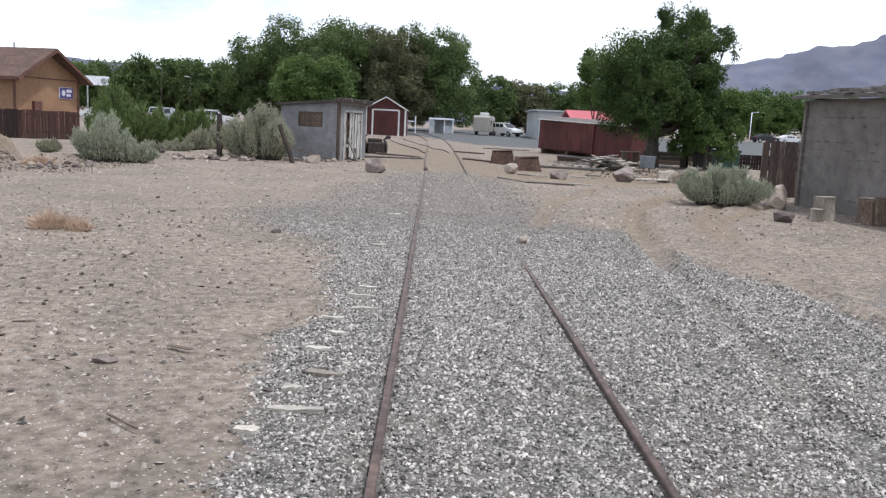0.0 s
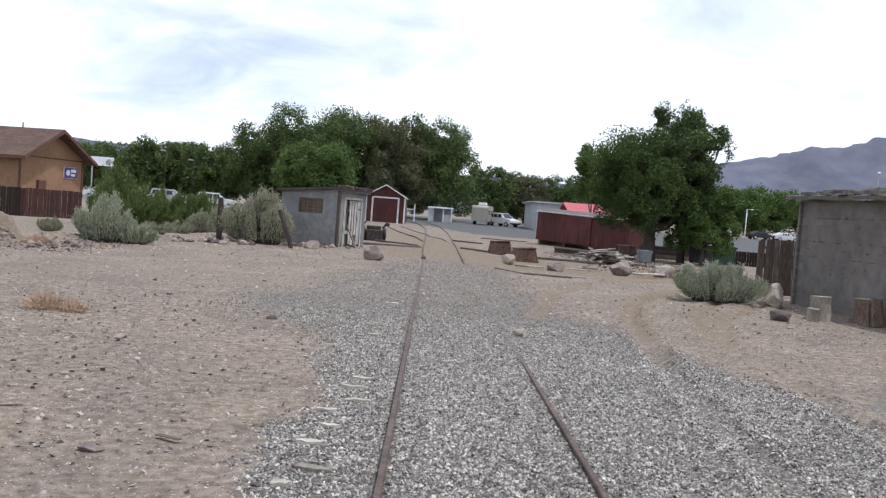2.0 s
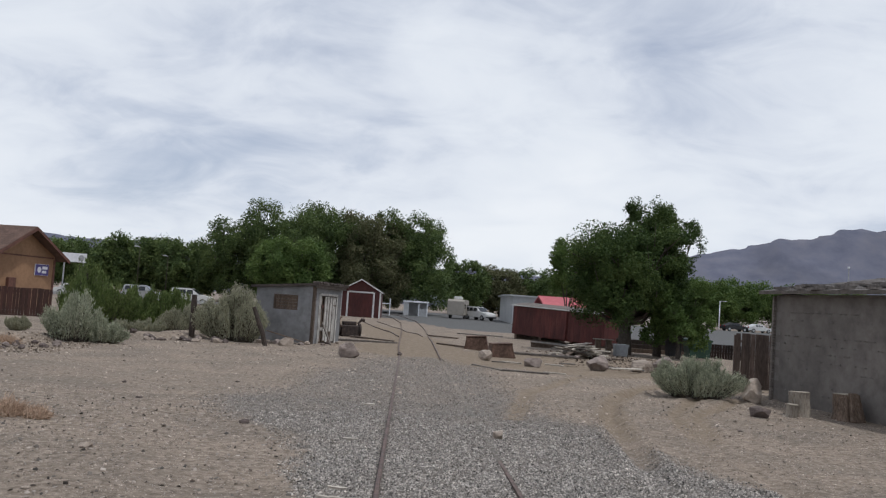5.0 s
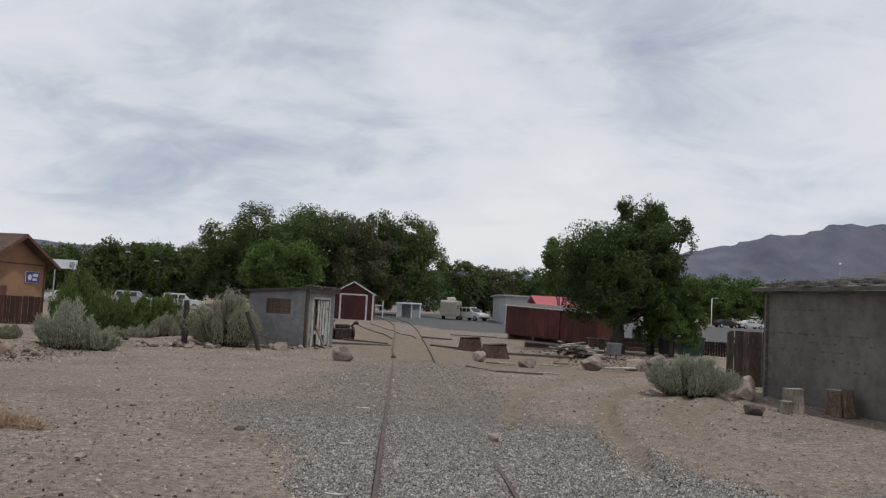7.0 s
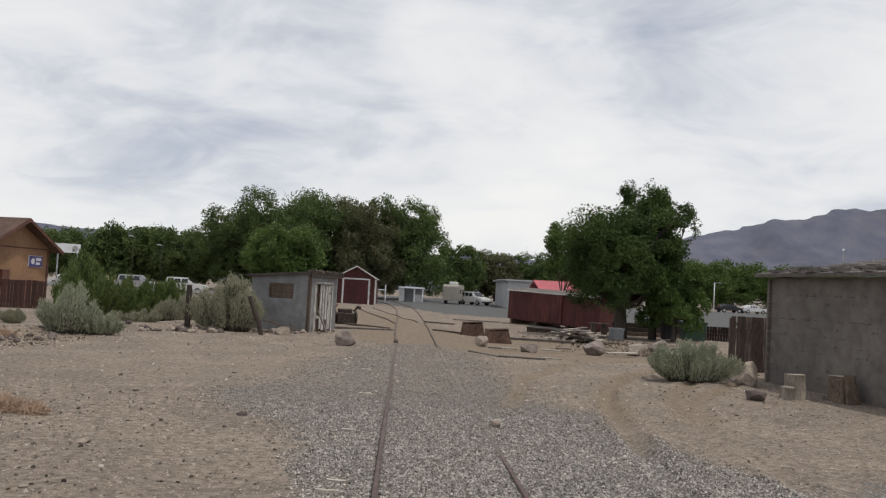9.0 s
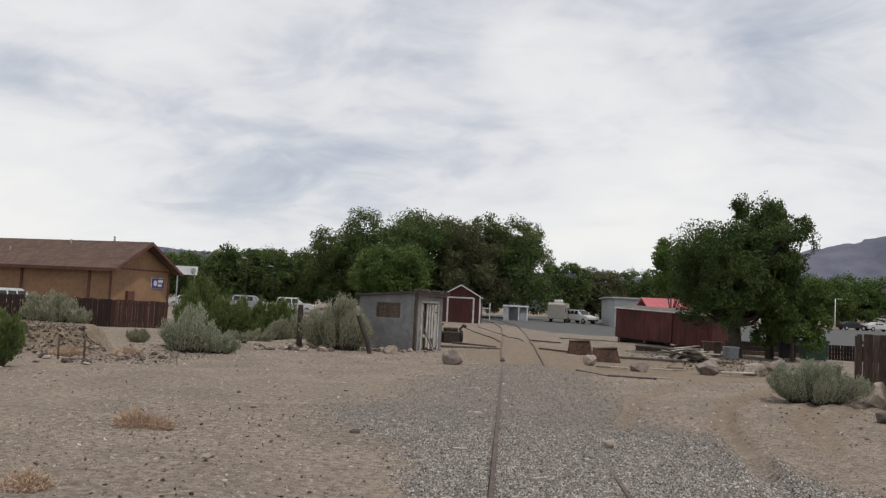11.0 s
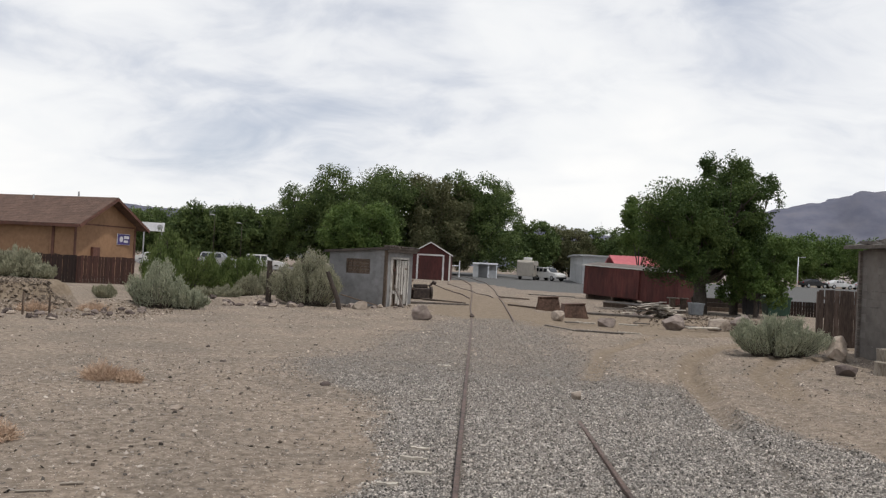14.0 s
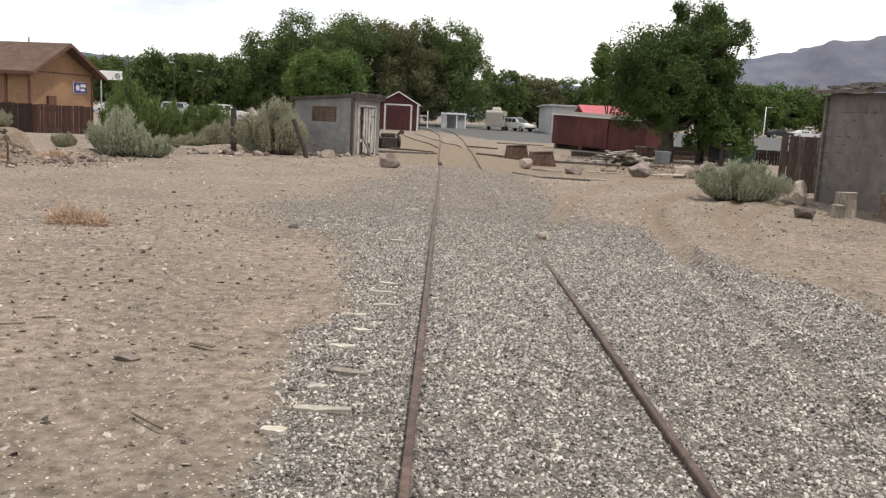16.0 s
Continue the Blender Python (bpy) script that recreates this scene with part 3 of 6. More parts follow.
def stones(name, n, area, sizes, mat, label, seed, keep, squash=0.65, sink=0.25):
    """Many small faceted stones lying on the ground, as one mass."""
    r = np.random.default_rng(seed)
    x, y = r.uniform(area[0], area[1], n * 4), r.uniform(area[2], area[3], n * 4)
    ok = keep(x, y, r.random(n * 4))
    x, y = x[ok][:n], y[ok][:n]
    n = len(x)
    s = sizes[0] * (sizes[1] / sizes[0]) ** (r.random(n) ** 1.6)
    base = np.array([[1, 0, 0], [0.3, 0.95, 0.1], [-0.8, 0.5, -0.1], [-0.8, -0.6, 0.1], [0.3, -0.9, 0], [0.1, 0.1, 0.9], [-0.2, -0.1, -0.8]])
    tri = np.array([[0, 1, 5], [1, 2, 5], [2, 3, 5], [3, 4, 5], [4, 0, 5], [1, 0, 6], [2, 1, 6], [3, 2, 6], [4, 3, 6], [0, 4, 6]])
    v = base[None] * r.uniform(0.65, 1.25, (n, 7, 1)) * s[:, None, None]
    v[:, :, 2] *= squash
    v[:, :, 1] *= r.uniform(0.6, 1.0, (n, 1))
    a, t = r.uniform(0, 2 * np.pi, n), r.normal(0, 0.7, n)
    c, d = np.cos(t)[:, None], np.sin(t)[:, None]
    v[:, :, 0], v[:, :, 2] = c * v[:, :, 0] - d * v[:, :, 2], d * v[:, :, 0] + c * v[:, :, 2]
    c, d = np.cos(a)[:, None], np.sin(a)[:, None]
    v[:, :, 0], v[:, :, 1] = c * v[:, :, 0] - d * v[:, :, 1], d * v[:, :, 0] + c * v[:, :, 1]
    v += np.stack([x, y, height(x, y) + s * sink], -1)[:, None]
    f = tri[None] + 7 * np.arange(n)[:, None, None]
    me = mesh_of(name, v.reshape(-1, 3), f.reshape(-1, 3), mat)
    return tagged(new(name, me), label, "stones", kind="stuff")


def on_rail(x):
    return (np.abs(x - RAIL_L) < 0.038) | (np.abs(x - RAIL_R) < 0.038)


RAIL_L, RAIL_R = -0.19, 1.31


# ---- the track ----
def rail(name, pts, lift, label):
    """A worn rail: head, web and foot swept along pts, sunk in the ballast by all but lift."""
    prof = [(-0.023, 0), (-0.017, 0.005), (0.017, 0.005), (0.023, 0), (0.024, -0.025), (0.009, -0.042), (0.009, -0.11), (0.062, -0.122), (0.062, -0.135), (-0.062, -0.135), (-0.062, -0.122), (-0.009, -0.11), (-0.009, -0.042), (-0.024, -0.025)]
    bm = bmesh.new()
    rings = []
    for i, p in enumerate(pts):
        a, b = Vector(pts[max(i - 1, 0)]), Vector(pts[min(i + 1, len(pts) - 1)])
        d = (b - a).normalized()
        side = Vector((d.y, -d.x, 0)).normalized()
        rings.append([bm.verts.new(Vector((p[0], p[1], ground_z(p[0], p[1]) + p[2] + lift + z)) + side * s) for s, z in prof])
    n = len(prof)
    for a, b in zip(rings, rings[1:]):
        for k in range(n):
            bm.faces.new((a[k], a[(k + 1) % n], b[(k + 1) % n], b[k]))
    bm.faces.new(rings[0])
    bm.faces.new(rings[-1][::-1])
    return tagged(part(name, bm, M["rail"], None), label, "rail", "rails of the track")


def curve_pts(pts, step=0.8):
    out = []
    for a, b in zip(pts, pts[1:]):
        n = max(1, int(math.dist(a, b) / step))
        out += [tuple(np.array(a) + (np.array(b) - np.array(a)) * k / n) for k in range(n)]
    return out + [pts[-1]]


rail("rail", curve_pts([(RAIL_L, -30, 0), (RAIL_L, 9, 0), (RAIL_L, 20, -0.032), (RAIL_L, 30, -0.045), (-0.30, 37, -0.01), (-0.34, 60, 0), (-0.6, 80, 0), (-1.6, 95, 0), (-4.2, 110, 0), (-9, 124, 0)]), 0.055, "rusty brown steel rail half sunk in grey gravel")
rail("rail", curve_pts([(RAIL_R, -30, 0), (RAIL_R, 6.5, -0.012), (RAIL_R, 10.2, -0.034), (RAIL_R, 12.2, -0.09), (RAIL_R, 29, -0.09), (1.30, 30.5, 0.0), (1.37, 44, 0), (1.42, 68, 0), (0.9, 90, 0), (-1.2, 106, 0), (-5, 120, 0)]), 0.05, "rusty brown steel rail partly buried under the gravel")
rail("rail", curve_pts([(-0.44, 50, 0), (-2.1, 62, 0), (-4.3, 78, 0), (-4.6, 90, 0)]), 0.06, "rusty siding rail that curves to the red shed")
rail("rail", curve_pts([(1.0, 52, 0), (-0.6, 64, 0), (-2.8, 79, 0), (-3.1, 90, 0)]), 0.045, "rusty siding rail that curves to the red shed")


def sleeper_end(x, y, length, w, turn, mat, lift=0.004, label="bleached wooden tie sliver lying in the gravel"):
    """The splintered end of a tie that shows through the gravel."""
    r = random.Random(int(x * 100 + y * 10))
    bm = bmesh.new()
    n = 5
    top, low = [], []
    for side in (-1, 1):
        for k in range(n + 1):
            u = k / n
            e = 0.55 + 0.45 * math.sin(math.pi * min(1, max(0.08, u * 0.9 + 0.05))) + r.uniform(-0.12, 0.12)
            top.append(bm.verts.new(((u - 0.5) * length + r.uniform(-0.01, 0.01), side * w / 2 * e, 0.022 + r.uniform(-0.006, 0.006))))
            low.append(bm.verts.new(((u - 0.5) * length, side * w / 2 * e * 0.95, -0.03)))
    a, b = top[:n + 1], top[n + 1:]
    c, d = low[:n + 1], low[n + 1:]
    for k in range(n):
        bm.faces.new((a[k], a[k + 1], b[k + 1], b[k]))
        bm.faces.new((c[k], d[k], d[k + 1], c[k + 1]))
        bm.faces.new((a[k], c[k], c[k + 1], a[k + 1]))
        bm.faces.new((b[k], b[k + 1], d[k + 1], d[k]))
    bm.faces.new((a[0], b[0], d[0], c[0]))
    bm.faces.new((a[n], c[n], d[n], b[n]))
    ob = part("tie_end", bm, M[mat], None, m=pose(x, y, ground_z(x, y) + lift, 0, r.uniform(-3, 3), turn))
    tagged(ob, label, "railway tie", "tie ends beside the rail")


for x, y, length, w, turn, mat in ((-0.62, 15.95, 0.25, 0.12, -2, "splinter"), (-0.68, 11.9, 0.20, 0.11, 0, "splinter"), (-0.60, 8.75, 0.19, 0.07, -4, "splinter"),
                                   (-0.63, 8.32, 0.28, 0.08, -5, "splinter"), (-0.55, 7.75, 0.24, 0.07, -6, "splinter"), (-0.79, 7.32, 0.19, 0.08, -3, "splinter"),
                                   (-0.69, 6.80, 0.18, 0.07, -3, "splinter"), (-0.79, 6.30, 0.20, 0.09, -4, "splinter"), (-0.66, 5.65, 0.26, 0.09, -6, "log"),
                                   (-0.83, 5.30, 0.12, 0.09, 3, "splinter"), (-0.74, 4.90, 0.36, 0.08, -5, "splinter"), (-0.96, 4.55, 0.14, 0.08, -4, "splinter"),
                                   (-0.80, 20.4, 0.25, 0.1, 2, "splinter")):
    sleeper_end(x, y, length, w, turn, mat)


def plank(name, a, b, w, h, mat, label, group="", category="plank"):
    """A weathered board or pole from a to b."""
    a, b = Vector(a), Vector(b)
    length = (b - a).length
    bm = box((-w / 2, -h / 2, 0, w / 2, h / 2, length), bevel=min(w, h) * 0.18)
    for v in bm.verts:
        v.co.x += 0.12 * w * noise.noise(v.co * 3 + a)
        v.co.y += 0.12 * h * noise.noise(v.co * 3 - a)
    q = (b - a).to_track_quat("Z", "Y").to_matrix().to_4x4()
    ob = part(name, bm, M[mat], None, m=Matrix.Translation(a) @ q)
    return tagged(ob, label, category, group)


# ---- rocks ----
def boulder(name, x, y, sx, sy, sz, mat, label, seed, turn=0.0, sink=0.12, group="boulders"):
    """A boulder: a ball cut by random planes, then roughened."""
    r = random.Random(seed)
    bm = bmesh.new()
    bmesh.ops.create_icosphere(bm, subdivisions=4, radius=1.0)
    planes = []
    for _ in range(17):
        d = Vector((r.gauss(0, 1), r.gauss(0, 1), r.gauss(0.2, 0.8))).normalized()
        planes.append((d, r.uniform(0.50, 0.84)))
    off = Vector((seed * 3.1, seed * 1.7, 0))
    for v in bm.verts:
        for d, h in planes:
            k = v.co.dot(d) - h
            if k > 0:
                v.co -= d * k * 0.97
        v.co *= 1 + 0.10 * noise.noise(v.co * 1.7 + off) + 0.05 * noise.noise(v.co * 5 + off) + 0.02 * noise.noise(v.co * 13 + off)
        v.co = Vector((v.co.x * sx / 2, v.co.y * sy / 2, v.co.z * sz / 2))
    ob = part(name, bm, M[mat], None, smooth=False, m=pose(x, y, ground_z(x, y) + sz * (0.42 - sink), 0, 0, turn))
    return tagged(ob, label, "boulder", group)


boulder("boulder", -1.85, 28.4, 0.78, 0.7, 0.66, "boulder", "rounded grey granite boulder on the dirt beside the track", 1)
boulder("boulder", 3.10, 32.1, 0.70, 0.6, 0.50, "pale_rock", "pale rounded boulder in front of rusty iron", 2)
boulder("boulder", 4.62, 30.0, 0.84, 0.7, 0.52, "boulder", "low brownish granite boulder on sandy ground", 3)
boulder("boulder", 7.05, 30.6, 1.10, 0.9, 0.80, "boulder", "pinkish grey granite boulder beside the lumber pile", 4)
boulder("boulder", 9.12, 31.9, 1.25, 0.9, 0.72, "pale_rock", "pale granite boulder under the green tree", 5)
boulder("boulder", 10.25, 32.9, 1.15, 0.8, 0.86, "boulder", "grey granite boulder under the green tree", 6)
boulder("boulder", 8.92, 21.15, 0.72, 0.55, 0.78, "pale_rock", "upright pale boulder between sagebrush and block wall", 7, 30)
boulder("boulder", 7.80, 18.05, 0.62, 0.5, 0.36, "dark_rock", "low dark brown rock lying on the dirt", 8)
boulder("boulder", -4.55, 32.5, 0.75, 0.6, 0.55, "pale_rock", "tan broken boulder beside the grey shed", 9)
boulder("boulder", 1.50, 12.75, 0.22, 0.17, 0.17, "pale_rock", "small pale stone lying over the buried rail", 10, sink=0.05, group="loose stones")
boulder("boulder", -2.36, 13.0, 0.24, 0.15, 0.10, "dark_rock", "flat dark stone lying on the dirt", 11, group="loose stones")
boulder("boulder", -0.2, 31.5, 0.28, 0.22, 0.18, "dark_rock", "small brown stone beside the end of the gravel", 12, group="loose stones")
for k in range(28):
    u = random.random()
    boulder("rock", -10.2 + 3.4 * u + random.uniform(-0.3, 0.3), 30.3 + 1.6 * u + random.uniform(-0.5, 0.5), random.uniform(0.2, 0.5), random.uniform(0.2, 0.4), random.uniform(0.14, 0.3),
            random.choice(("boulder", "pale_rock", "dark_rock")), "broken rock lying along the low dirt bank", 20 + k, random.uniform(0, 180), group="rocks on the bank")
for k in range(24):
    boulder("rock", random.uniform(-14.5, -11), random.uniform(21.0, 24.4), random.uniform(0.15, 0.4), random.uniform(0.15, 0.3), random.uniform(0.1, 0.22),
            random.choice(("boulder", "pale_rock", "dark_rock")), "broken rock lying at the foot of the dirt bank", 40 + k, random.uniform(0, 180), group="rocks on the bank")


for k in range(14):
    boulder("rock", random.uniform(-11.7, -10.2), random.uniform(22.8, 26.6), random.uniform(0.12, 0.34), random.uniform(0.12, 0.28), random.uniform(0.1, 0.22),
            random.choice(("boulder", "dark_rock", "dark_rock")), "broken rock lying in the gully beside the bank", 140 + k, random.uniform(0, 180), group="rocks on the bank")


for k, (x, y, sz, mat) in enumerate(((-5.75, 33.2, 0.32, "pale_rock"), (-5.45, 33.6, 0.26, "pale_rock"), (-5.1, 33.5, 0.36, "boulder"), (-4.85, 33.2, 0.24, "pale_rock"), (-4.2, 33.9, 0.26, "boulder"), (-4.0, 34.3, 0.3, "pale_rock"), (-3.4, 34.6, 0.22, "boulder"), (-3.3, 35.6, 0.26, "dark_rock"), (-2.95, 36.3, 0.2, "pale_rock"))):
    boulder("rock", x, y, sz * 1.2, sz, sz * 0.7, mat, "broken rock lying along the shed's foot", 170 + k, 37 * k, group="rocks by the shed")


# small debris on the dirt, as the yard shows it
plank("stick", (-1.80, 4.66, 0.02), (-1.55, 4.45, 0.02), 0.014, 0.012, "old_wood", "thin dark stick lying on the dirt", "sticks on the dirt", "stick")
plank("stick", (-1.92, 6.2, 0.01), (-1.72, 6.1, 0.01), 0.045, 0.008, "old_wood", "dark strip of bark lying on the dirt", "sticks on the dirt", "stick")
plank("stick", (-3.38, 6.72, 0.01), (-3.22, 6.80, 0.01), 0.035, 0.008, "log", "orange-brown strip of bark on the dirt", "sticks on the dirt", "stick")
plank("stick", (-3.6, 6.45, 0.01), (-3.35, 6.55, 0.01), 0.03, 0.008, "log", "orange-brown strip of bark on the dirt", "sticks on the dirt", "stick")
for k, (x, y, s, mat) in enumerate(((-2.27, 5.8, 0.22, "boulder"), (-3.65, 10.1, 0.24, "pale_rock"), (-2.0, 6.0, 0.08, "pale_rock"), (-2.58, 5.1, 0.08, "dark_rock"), (-0.98, 5.28, 0.09, "dark_rock"), (-0.79, 5.7, 0.10, "dark_rock"), (-3.4, 8.0, 0.1, "pale_rock"), (2.6, 4.6, 0.05, "pale_rock"), (0.9, 5.6, 0.06, "pale_rock"), (5.2, 9.6, 0.1, "boulder"), (-4.6, 15.0, 0.14, "dark_rock"), (-5.6, 17.2, 0.15, "dark_rock"), (-3.6, 18.5, 0.14, "dark_rock"), (6.2, 15.2, 0.12, "dark_rock"), (7.4, 16.6, 0.12, "pale_rock"))):
    boulder("stone", x, y, s, s * 0.8, s * 0.35, mat, "flat loose stone lying on the dirt", 70 + k, 40 * k, group="loose stones")


# ---- plants ----
def leaves(name, centres, size, seed, mat, up=0.3, long=1.6, blade=False):
    """Small bent leaf clumps at the given places, as one mesh."""
    r = np.random.default_rng(seed)
    n = len(centres)
    d = r.normal(size=(n, 3))
    d[:, 2] += up
    d /= np.linalg.norm(d, axis=1)[:, None]
    a = np.cross(d, r.normal(size=(n, 3)))
    a /= np.linalg.norm(a, axis=1)[:, None]
    b = np.cross(d, a)
    s = size * r.uniform(0.6, 1.35, (n, 1))
    mid = d * s * r.uniform(0.1, 0.35, (n, 1))
    if blade:
        v = np.stack([centres - a * s * long / 2 - b * s / 2, centres + b * s / 2 + mid, centres + a * s * long / 2 - b * s / 2], 1)
        return mesh_of(name, v.reshape(-1, 3), np.arange(3 * n).reshape(-1, 3), mat)
    v = np.stack([centres - a * s * long / 2, centres - b * s / 2 + mid, centres + a * s * long / 2, centres + b * s / 2 + mid], 1)
    f = np.array([[0, 1, 2], [0, 2, 3]])[None] + 4 * np.arange(n)[:, None, None]
    return mesh_of(name, v.reshape(-1, 3), f.reshape(-1, 3), mat)


def tree(x, y, h, w, seed, mat, label, n=9000, leaf=0.32, trunk=0.28, low=0.12, blobs=16, lean=0.0, tall=0.55, group="", holes=0.30, blade=False):
    """A broadleaf tree: tapered trunk, forking limbs, and a crown of leaf clumps round the limb ends with gaps between."""
    r = random.Random(seed)
    z = ground_z(x, y)
    ob = thing("tree", pose(x, y, z), label, "tree", group)
    fork = h * 0.24
    stem = [(0, 0, -0.2), (0.04 * h * lean, 0, fork * 0.5), (0.1 * h * lean, 0.02 * h, fork)]
    bms = [tube(stem, [trunk * 1.25, trunk, trunk * 0.85], 9)]
    tips = []
    for k in range(blobs):
        a = k * 2.399 + r.uniform(-0.5, 0.5)
        u = (k + 0.5) / blobs
        zz = h * (low + 0.12 + (0.76 - low) * u)
        span = w / 2 * math.sqrt(max(0.05, 1 - ((zz / h - tall) / 0.55) ** 2)) * r.uniform(0.45, 0.85)
        tip = Vector((math.cos(a) * span + 0.1 * h * lean, math.sin(a) * span, zz))
        tips.append((tip, w * r.uniform(0.17, 0.24)))
        p0 = Vector(stem[-1])
        mid = p0.lerp(tip, 0.5) + Vector((0, 0, -0.04 * h)) + Vector((r.uniform(-1, 1), r.uniform(-1, 1), 0)) * 0.03 * h
        bms.append(tube([p0, mid, tip], [trunk * 0.5, trunk * 0.28, trunk * 0.08], 6, False))
        for _ in range(3):
            t2 = tip + Vector((r.gauss(0, 1), r.gauss(0, 1), r.gauss(0.4, 0.7))) * w * 0.11
            bms.append(tube([mid.lerp(tip, r.uniform(0.3, 0.9)), t2], [trunk * 0.14, trunk * 0.03], 5, False))
    part("trunk", joined(*bms), M["bark"], ob, smooth=True)
    g = np.random.default_rng(seed)
    pts = []
    weight = np.array([rad ** 2 for _, rad in tips])
    for (tip, rad), c in zip(tips, (n * weight / weight.sum()).astype(int)):
        # each limb end carries rounded tufts, dense towards the outside
        k = 17
        tufts = g.normal(size=(k, 3)) + np.array(tip - Vector((0.1 * h * lean, 0, h * 0.45))) / w * 0.8
        tufts *= (rad * g.uniform(0.45, 0.85, (k, 1))) / np.linalg.norm(tufts, axis=1)[:, None]
        tufts[:, 2] *= 0.85
        which = g.integers(0, k, c)
        d = g.normal(size=(c, 3))
        d /= np.linalg.norm(d, axis=1)[:, None]
        p = np.array(tip) + tufts[which] + d * (rad * g.uniform(0.22, 0.42, k)[which][:, None] * g.random((c, 1)) ** 0.45)
        # loose leaves between the tufts, in a shell round the limb's end
        loose = g.random(c) < 0.38
        p[loose] = np.array(tip) + d[loose] * (rad * 0.92 * g.random((loose.sum(), 1)) ** 0.4)
        pts.append(p)
    # leaves on the inner twigs close the crown
    c = n // 3
    d = g.normal(size=(c, 3))
    d /= np.linalg.norm(d, axis=1)[:, None]
    mid_z = h * (0.5 + low / 2)
    pts.append(np.array([0.1 * h * lean, 0, mid_z]) + d * np.array([w * 0.37, w * 0.37, h * (0.5 - low / 2) * 0.72]) * g.uniform(0.55, 1.0, (c, 1)) * (1 + 0.5 * LAT[3](d[:, :1] * 2.6 + seed, d[:, 2:] * 2.6)))
    p = np.concatenate(pts)
    lo, hi = np.percentile(p, 0.3, axis=0), np.percentile(p, 99.7, axis=0)
    aim_lo, aim_hi = np.array([-w / 2, -w / 2, h * low]), np.array([w / 2, w / 2, h * 0.975])
    p = aim_lo + (p - lo) / (hi - lo) * (aim_hi - aim_lo) + np.array([0.1 * h * lean, 0, 0])
    q = LAT[1](p[:, 0] * 4.2 / w * 2.2 + seed, p[:, 2] * 4.2 / w * 2.2) + LAT[2](p[:, 1] * 9 / w + 3, p[:, 2] * 9 / w) * 0.6
    p = p[(q > -holes) & (p[:, 2] > h * low * 0.7)]
    part("crown", leaves("crown", p, leaf, seed, M[mat], blade=blade), M[mat], ob)
    return ob


def sagebrush(x, y, w, h, seed, mat, label, n=260, per=34, leaf=0.05, group="sagebrush", name="sagebrush", depth=None):
    """A shrub: many curved stems from one root, feathered with narrow upright leaves."""
    r = np.random.default_rng(seed)
    ob = thing(name, pose(x, y, ground_z(x, y) - 0.03), label, "shrub", group)
    depth = depth or w * 0.8
    az = r.uniform(0, 2 * np.pi, n)
    out = np.sqrt(r.random(n)) * 0.92
    lobe = 1 + 0.22 * np.sin(az * 3 + seed) + 0.12 * np.sin(az * 7 + 2 * seed)
    # stems gather into plumes that lean together and rise to differing heights
    k = max(9, n // 22)
    pa, po = r.uniform(0, 2 * np.pi, k), np.sqrt(r.random(k)) * 0.85
    near = np.argmin((np.cos(az)[:, None] * out[:, None] - np.cos(pa) * po) ** 2 + (np.sin(az)[:, None] * out[:, None] - np.sin(pa) * po) ** 2, axis=1)
    cx, cy = np.cos(az) * out * 0.62 + (np.cos(pa) * po)[near] * 0.42, np.sin(az) * out * 0.62 + (np.sin(pa) * po)[near] * 0.42
    gap = np.hypot(np.cos(az) * out - (np.cos(pa) * po)[near], np.sin(az) * out - (np.sin(pa) * po)[near])
    az, out = np.arctan2(cy, cx), np.hypot(cx, cy)
    top = h * np.sqrt(np.maximum(0.06, 1 - out ** 2.4)) * r.uniform(0.86, 1.04, n) * (r.uniform(0.72, 1.12, k)[near] - 0.7 * gap)
    root = np.stack([np.cos(az) * out * 0.52 * w / 2, np.sin(az) * out * 0.52 * depth / 2, np.zeros(n)], -1)
    tip = np.stack([np.cos(az) * out * lobe * w / 2, np.sin(az) * out * lobe * depth / 2, top], -1)
    bend = np.stack([np.cos(az) * out * lobe * w * 0.40, np.sin(az) * out * lobe * depth * 0.40, top * 0.45], -1)

    def along(i, u):
        u = u[:, None]
        return (1 - u) ** 2 * root[i] + 2 * u * (1 - u) * bend[i] + u ** 2 * tip[i]
    # stems: thin three-sided strips
    sv, sf = [], []
    k = 5
    for a in range(k + 1):
        c = along(np.arange(n), np.full(n, a / k * 0.95))
        rad = 0.012 * (1 - 0.8 * a / k) * h
        for b in range(3):
            sv.append(c + rad * np.array([math.cos(b * 2.1), math.sin(b * 2.1), 0]))
    sv = np.stack(sv, 1)
    for a in range(k):
        for b in range(3):
            sf.append([a * 3 + b, a * 3 + (b + 1) % 3, a * 3 + 3 + (b + 1) % 3, a * 3 + 3 + b])
    f = np.array(sf)[None] + 3 * (k + 1) * np.arange(n)[:, None, None]
    part("woody_base", mesh_of("woody_base", sv.reshape(-1, 3), f.reshape(-1, 4), M["bark"]), M["bark"], ob)
    per = int(per * 1.7)
    i = np.repeat(np.arange(n), per)
    u = 0.14 + 0.88 * r.random(n * per) ** 0.70
    c = along(i, u) + r.normal(size=(n * per, 3)) * (0.02 * h + 0.012)
    c[:, 2] = np.maximum(c[:, 2], 0.03)
    d = along(i, np.minimum(u + 0.1, 1.1)) - along(i, u - 0.1)
    d /= np.linalg.norm(d, axis=1)[:, None] + 1e-9
    d = d * 0.8 + r.normal(size=d.shape) * 0.38 + np.array([0, 0, 0.75])
    d /= np.linalg.norm(d, axis=1)[:, None]
    s = np.cross(d, r.normal(size=d.shape))
    s /= np.linalg.norm(s, axis=1)[:, None] + 1e-9
